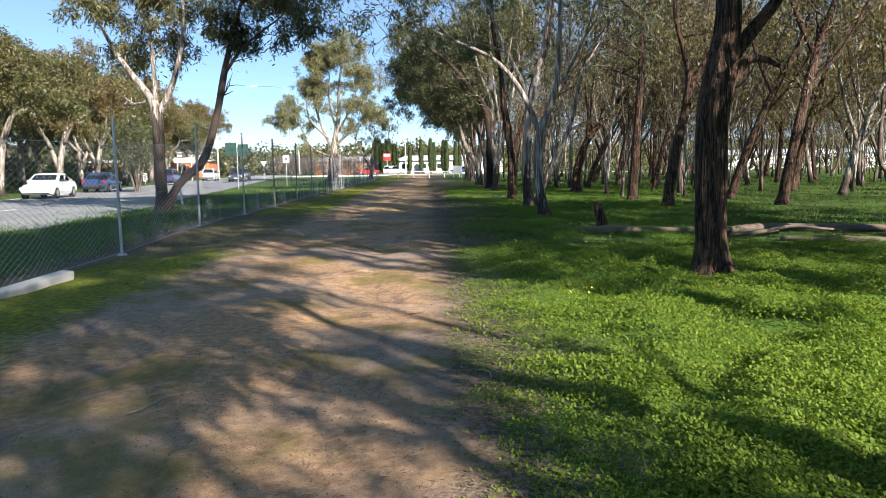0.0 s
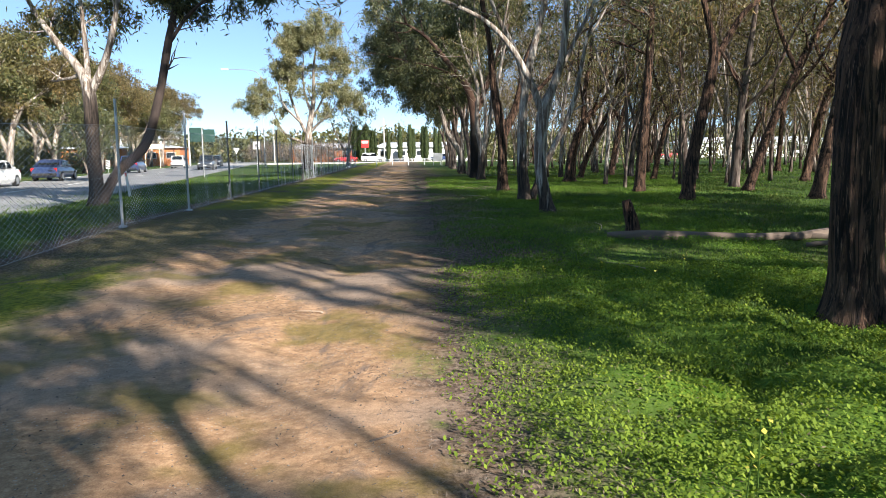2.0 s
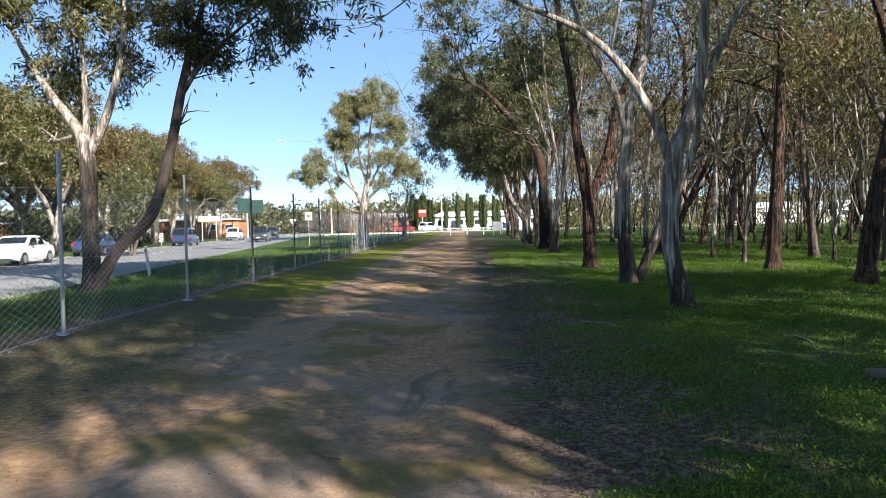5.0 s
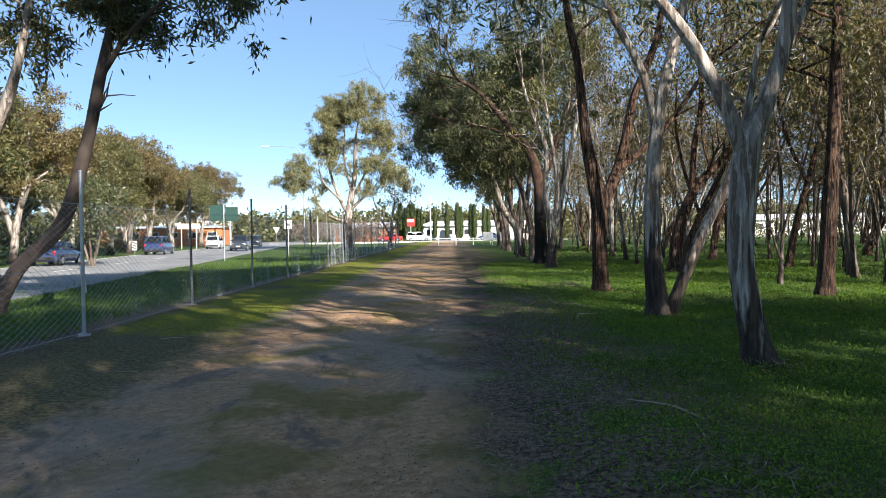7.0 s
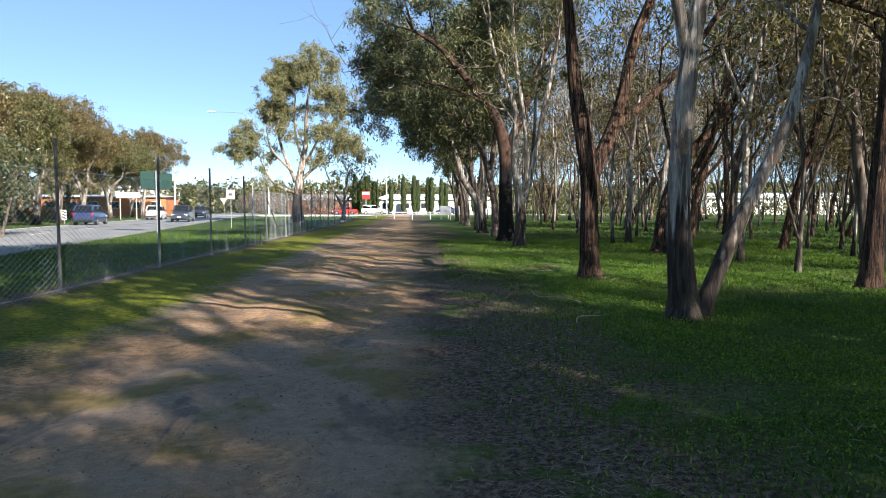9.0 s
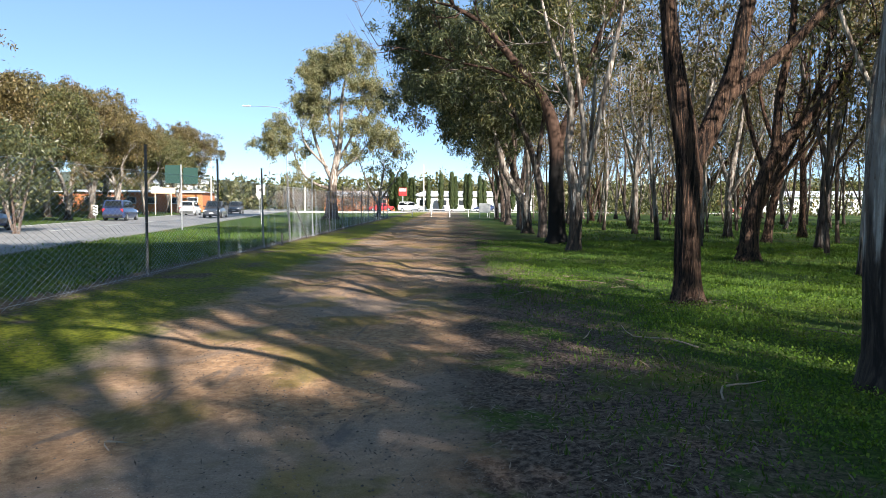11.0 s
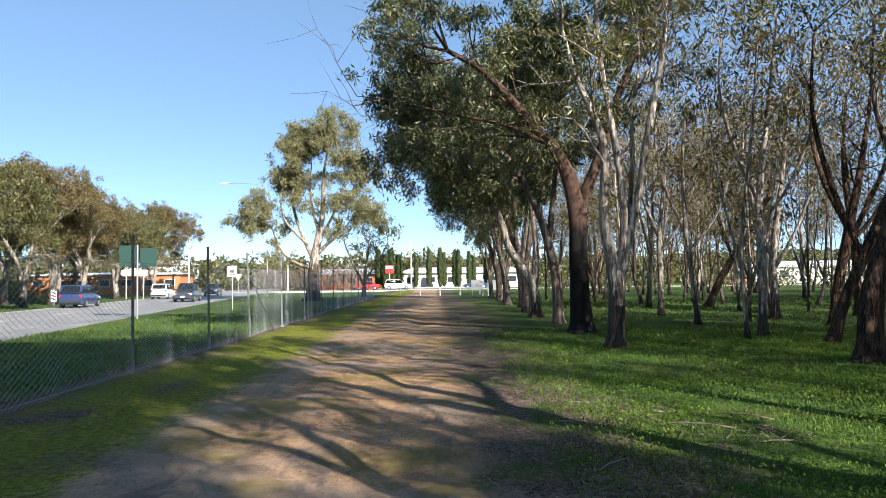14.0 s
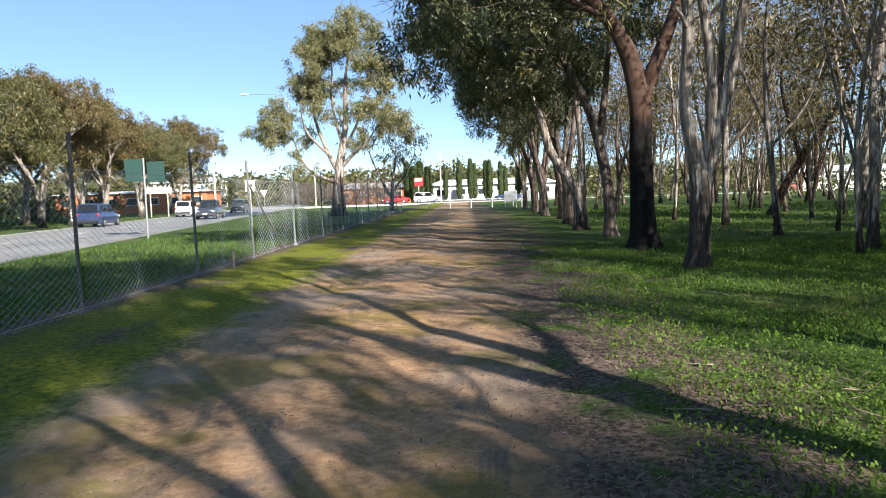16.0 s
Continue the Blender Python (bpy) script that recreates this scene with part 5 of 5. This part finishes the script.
def clover():
    rng = np.random.default_rng(41)
    n = 200000
    y = 2.2 + 9.0 * rng.random(n) ** 1.5
    x = rng.uniform(.0, 1.0, n) ** .85 * (2.2 + .82 * y) + .05
    keep = rng.random(n) < (.45 + .55 * patchy(x, y, 1.1, -.22, .2, 3)) * np.clip((x + .02 * y - .1) / 1.0, .03, 1)
    x, y = x[keep], y[keep]
    mound = (.3 + .7 * patchy(x, y, .7, -.3, .5, 8)) * patchy(x, y, 2.3, -.3, .3, 9)
    h = (.012 + .19 * mound * np.clip((x - .2) / .8, .15, 1)) * rng.uniform(0, 1, len(x)) ** .6
    out = []
    z = GZ(x, y) + h
    for k in range(3):
        p = np.stack([x + rng.normal(0, .018, len(x)), y + rng.normal(0, .018, len(x)), z + rng.normal(0, .006, len(x))], 1)
        out.append(flat_leaves(rng, p, np.full(len(x), .0165), .6))
    tagged(new("clover", quads_mesh("clover", np.concatenate(out), M_CLOVER)), "lush bright green clover beside the track", "clover", kind="stuff")
    # lower cover further on
    n = 340000
    y = 9 + 32 * rng.random(n) ** 1.2
    x = .3 + rng.random(n) * (2.5 + .3 * (y - 6))
    keep = rng.random(n) < (.12 + .88 * patchy(x, y, .55, -.2, .2, 5)) * np.clip((x + .02 * y - .2) / 1.6, .03, 1)
    x, y = x[keep], y[keep]
    p = np.stack([x, y, GZ(x, y) + rng.uniform(.01, .07, len(x))], 1)
    q = flat_leaves(rng, p, .012 + .0003 * y, .7)
    tagged(new("ground_cover", quads_mesh("ground_cover", q, M_COVER)), "low green clover and weeds under the gums", "clover", kind="stuff")


def blades(rng, x, y, tall, wide):
    n = len(x)
    a = rng.uniform(0, 6.283, n)
    p = np.stack([x, y, GZ(x, y) - .01], 1)
    up = np.stack([rng.normal(0, .35, n), rng.normal(0, .35, n), np.ones(n)], 1) * (tall * rng.uniform(.5, 1.3, n))[:, None]
    w = np.stack([np.cos(a), np.sin(a), np.zeros(n)], 1) * (wide * rng.uniform(.7, 1.2, n))[:, None]
    bend = np.stack([np.cos(a + 1.5), np.sin(a + 1.5), np.zeros(n)], 1) * (tall * .25)[:, None]
    return np.stack([p - w, p + w, p + up * .6 + w * .6, p + up + bend], 1)


def grass():
    rng = np.random.default_rng(42)
    n = 230000
    y = 7 + 36 * rng.random(n) ** 1.25
    x = .2 + rng.random(n) * (2.5 + .34 * y)
    keep = rng.random(n) < (.25 + .75 * patchy(x, y, .6, -.3, .3, 11)) * np.clip((x + .02 * y - .1) / 1.5, .04, 1)
    x, y = x[keep], y[keep]
    q = blades(rng, x, y, .035 + .0008 * y, .0025 + .00016 * y)
    tagged(new("grass", quads_mesh("grass", q, M_GRASS)), "short green grass under the gums", "grass", kind="stuff")
    n = 26000
    y = 2 + 60 * rng.random(n) ** 1.2
    x = -6.0 - .026 * (y - 12) - rng.random(n) ** 1.2 * 8.5
    q = blades(rng, x, y, .07 + .0008 * y, .005 + .0004 * y)
    tagged(new("verge_grass", quads_mesh("verge_grass", q, M_GRASS)), "mown grass verge between fence and road", "grass", kind="stuff")
    n = 9000
    y = 4 + 50 * rng.random(n)
    x = -5.9 + rng.random(n) * 2.8 - .02 * y
    keep = rng.random(n) < patchy(x, y, .8, .0, .35, 14)
    x, y = x[keep], y[keep]
    q = blades(rng, x, y, np.full(len(x), .035), np.full(len(x), .005))
    tagged(new("verge_moss_grass", quads_mesh("verge_moss_grass", q, M_GRASS)), "sparse short grass on the mossy verge", "grass", kind="stuff")
    # coarser grass further into the wood
    n = 70000
    y = 14 + 60 * rng.random(n) ** 1.3
    x = 4 + rng.random(n) * (3 + .75 * y)
    keep = rng.random(n) < .2 + .8 * patchy(x, y, .35, -.3, .3, 17)
    x, y = x[keep], y[keep]
    q = blades(rng, x, y, .05 + .0012 * y, .006 + .0004 * y)
    tagged(new("wood_grass", quads_mesh("wood_grass", q, M_GRASS)), "tufted green grass between the inner rows", "grass", kind="stuff")
    # tall weeds with yellow flowers
    for k, (x, y) in enumerate(((.95, 8.6), (1.5, 8.9), (1.75, 8.5), (2.2, 9.0), (1.2, 5.6), (1.0, 5.3), (3.3, 10.3), (2.2, 12.0))):
        ob = empty("flowering_weed", pose(x, y, ground_z(x, y), rng.normal(0, 5), rng.normal(0, 5), 0), "thin flowering weed with small yellow petals", "weed", "flowering weeds")
        part("stem", pipe_bm((0, 0, -.02), (.01, 0, .3), .0035, 4, .002), M_GRASS, ob)
        p = np.array([[.01, 0, .3]]) + rng.normal(0, .012, (5, 3))
        child("flower", quads_mesh("flower", flat_leaves(rng, p, np.full(5, .018), .8), M_FLOWER), ob)


def litter():
    rng = np.random.default_rng(43)
    n = 80000
    y = 2.5 + 45 * rng.random(n) ** 1.4
    side = rng.random(n)
    x = np.where(side < .62, rng.normal(.7, .6, n), rng.normal(-4.6, .75, n)) - .02 * y
    loose = side > .86
    x = np.where(loose, rng.uniform(-3.2, .1, n), x)
    keep = rng.random(n) < .25 + .75 * patchy(x, y, .7, -.2, .3, 21)
    x, y = x[keep], y[keep]
    p = np.stack([x, y, GZ(x, y) + rng.uniform(.004, .022, len(x))], 1)
    q = flat_leaves(rng, p, .026 + .0007 * y, .25, .22)
    tagged(new("leaf_litter", quads_mesh("leaf_litter", q, M_LITTER)), "dry gum leaves and bark strips on the ground", "leaf litter", kind="stuff")
    # paler strips of shed bark along the edge of the wood
    n = 26000
    y = 13 + 30 * rng.random(n)
    x = .1 + np.abs(rng.normal(.2, .95, n)) - .02 * y
    keep = rng.random(n) < .15 + .6 * patchy(x, y, .8, -.2, .4, 31)
    x, y = x[keep], y[keep]
    p = np.stack([x, y, GZ(x, y) + rng.uniform(.012, .035, len(x))], 1)
    q = flat_leaves(rng, p, rng.uniform(.02, .085, len(x)), .15, .14)
    tagged(new("bark_strips", quads_mesh("bark_strips", q, M_STRIP)), "pale shed bark strips scattered under the gums", "bark litter", kind="stuff")
    # gravel of the track
    n = 34000
    y = 2.4 + 28 * rng.random(n) ** 1.5
    x = rng.uniform(-3.2, .6, n) - .02 * y
    keep = rng.random(n) < .2 + .8 * patchy(x, y, .5, .0, .4, 25)
    x, y = x[keep], y[keep]
    s = rng.uniform(.002, .0075, len(x)) * (1 + .02 * y)
    z = GZ(x, y) + s * .2
    V, F = [], []
    for a, b, c, r in zip(x, y, z, s):
        k = len(V)
        j = rng.uniform(.6, 1.2, 5) * r
        V += [(a + j[0], b, c), (a, b + j[1], c), (a - j[2], b, c), (a, b - j[3], c), (a, b, c + j[4] * .8)]
        F += [(k, k + 1, k + 4), (k + 1, k + 2, k + 4), (k + 2, k + 3, k + 4), (k + 3, k, k + 4)]
    tagged(new("gravel", mesh_of("gravel", V, F, M_STONE)), "loose pale gravel on the dirt track", "gravel", kind="stuff")


def bark_heap(x, y, n, wide, seed):
    """Shed bark strips lying in a loose heap."""
    rng = np.random.default_rng(seed)
    px, py = x + rng.normal(0, wide, n), y + rng.normal(0, wide * .7, n)
    d = np.hypot(px - x, py - y) / wide
    p = np.stack([px, py, GZ(px, py) + .015 + .10 * np.exp(-d ** 2) * rng.random(n)], 1)
    q = flat_leaves(rng, p, np.full(n, .13), .3, .10)
    tagged(new("bark_heap", quads_mesh("bark_heap", q, M_LITTER)), "heap of shed brown bark strips on the ground", "bark litter", "bark heaps", "stuff")


clover()
grass()
litter()
for k, (x, y, n, w) in enumerate(((2.75, 26.2, 260, .45), (2.3, 28.4, 150, .3), (2.7, 17.8, 160, .4), (1.2, 14.6, 120, .4), (1.6, 29.6, 120, .5), (2.9, 37.0, 120, .4), (1.1, 22.5, 120, .45))):
    bark_heap(x, y, n, w, 300 + k)
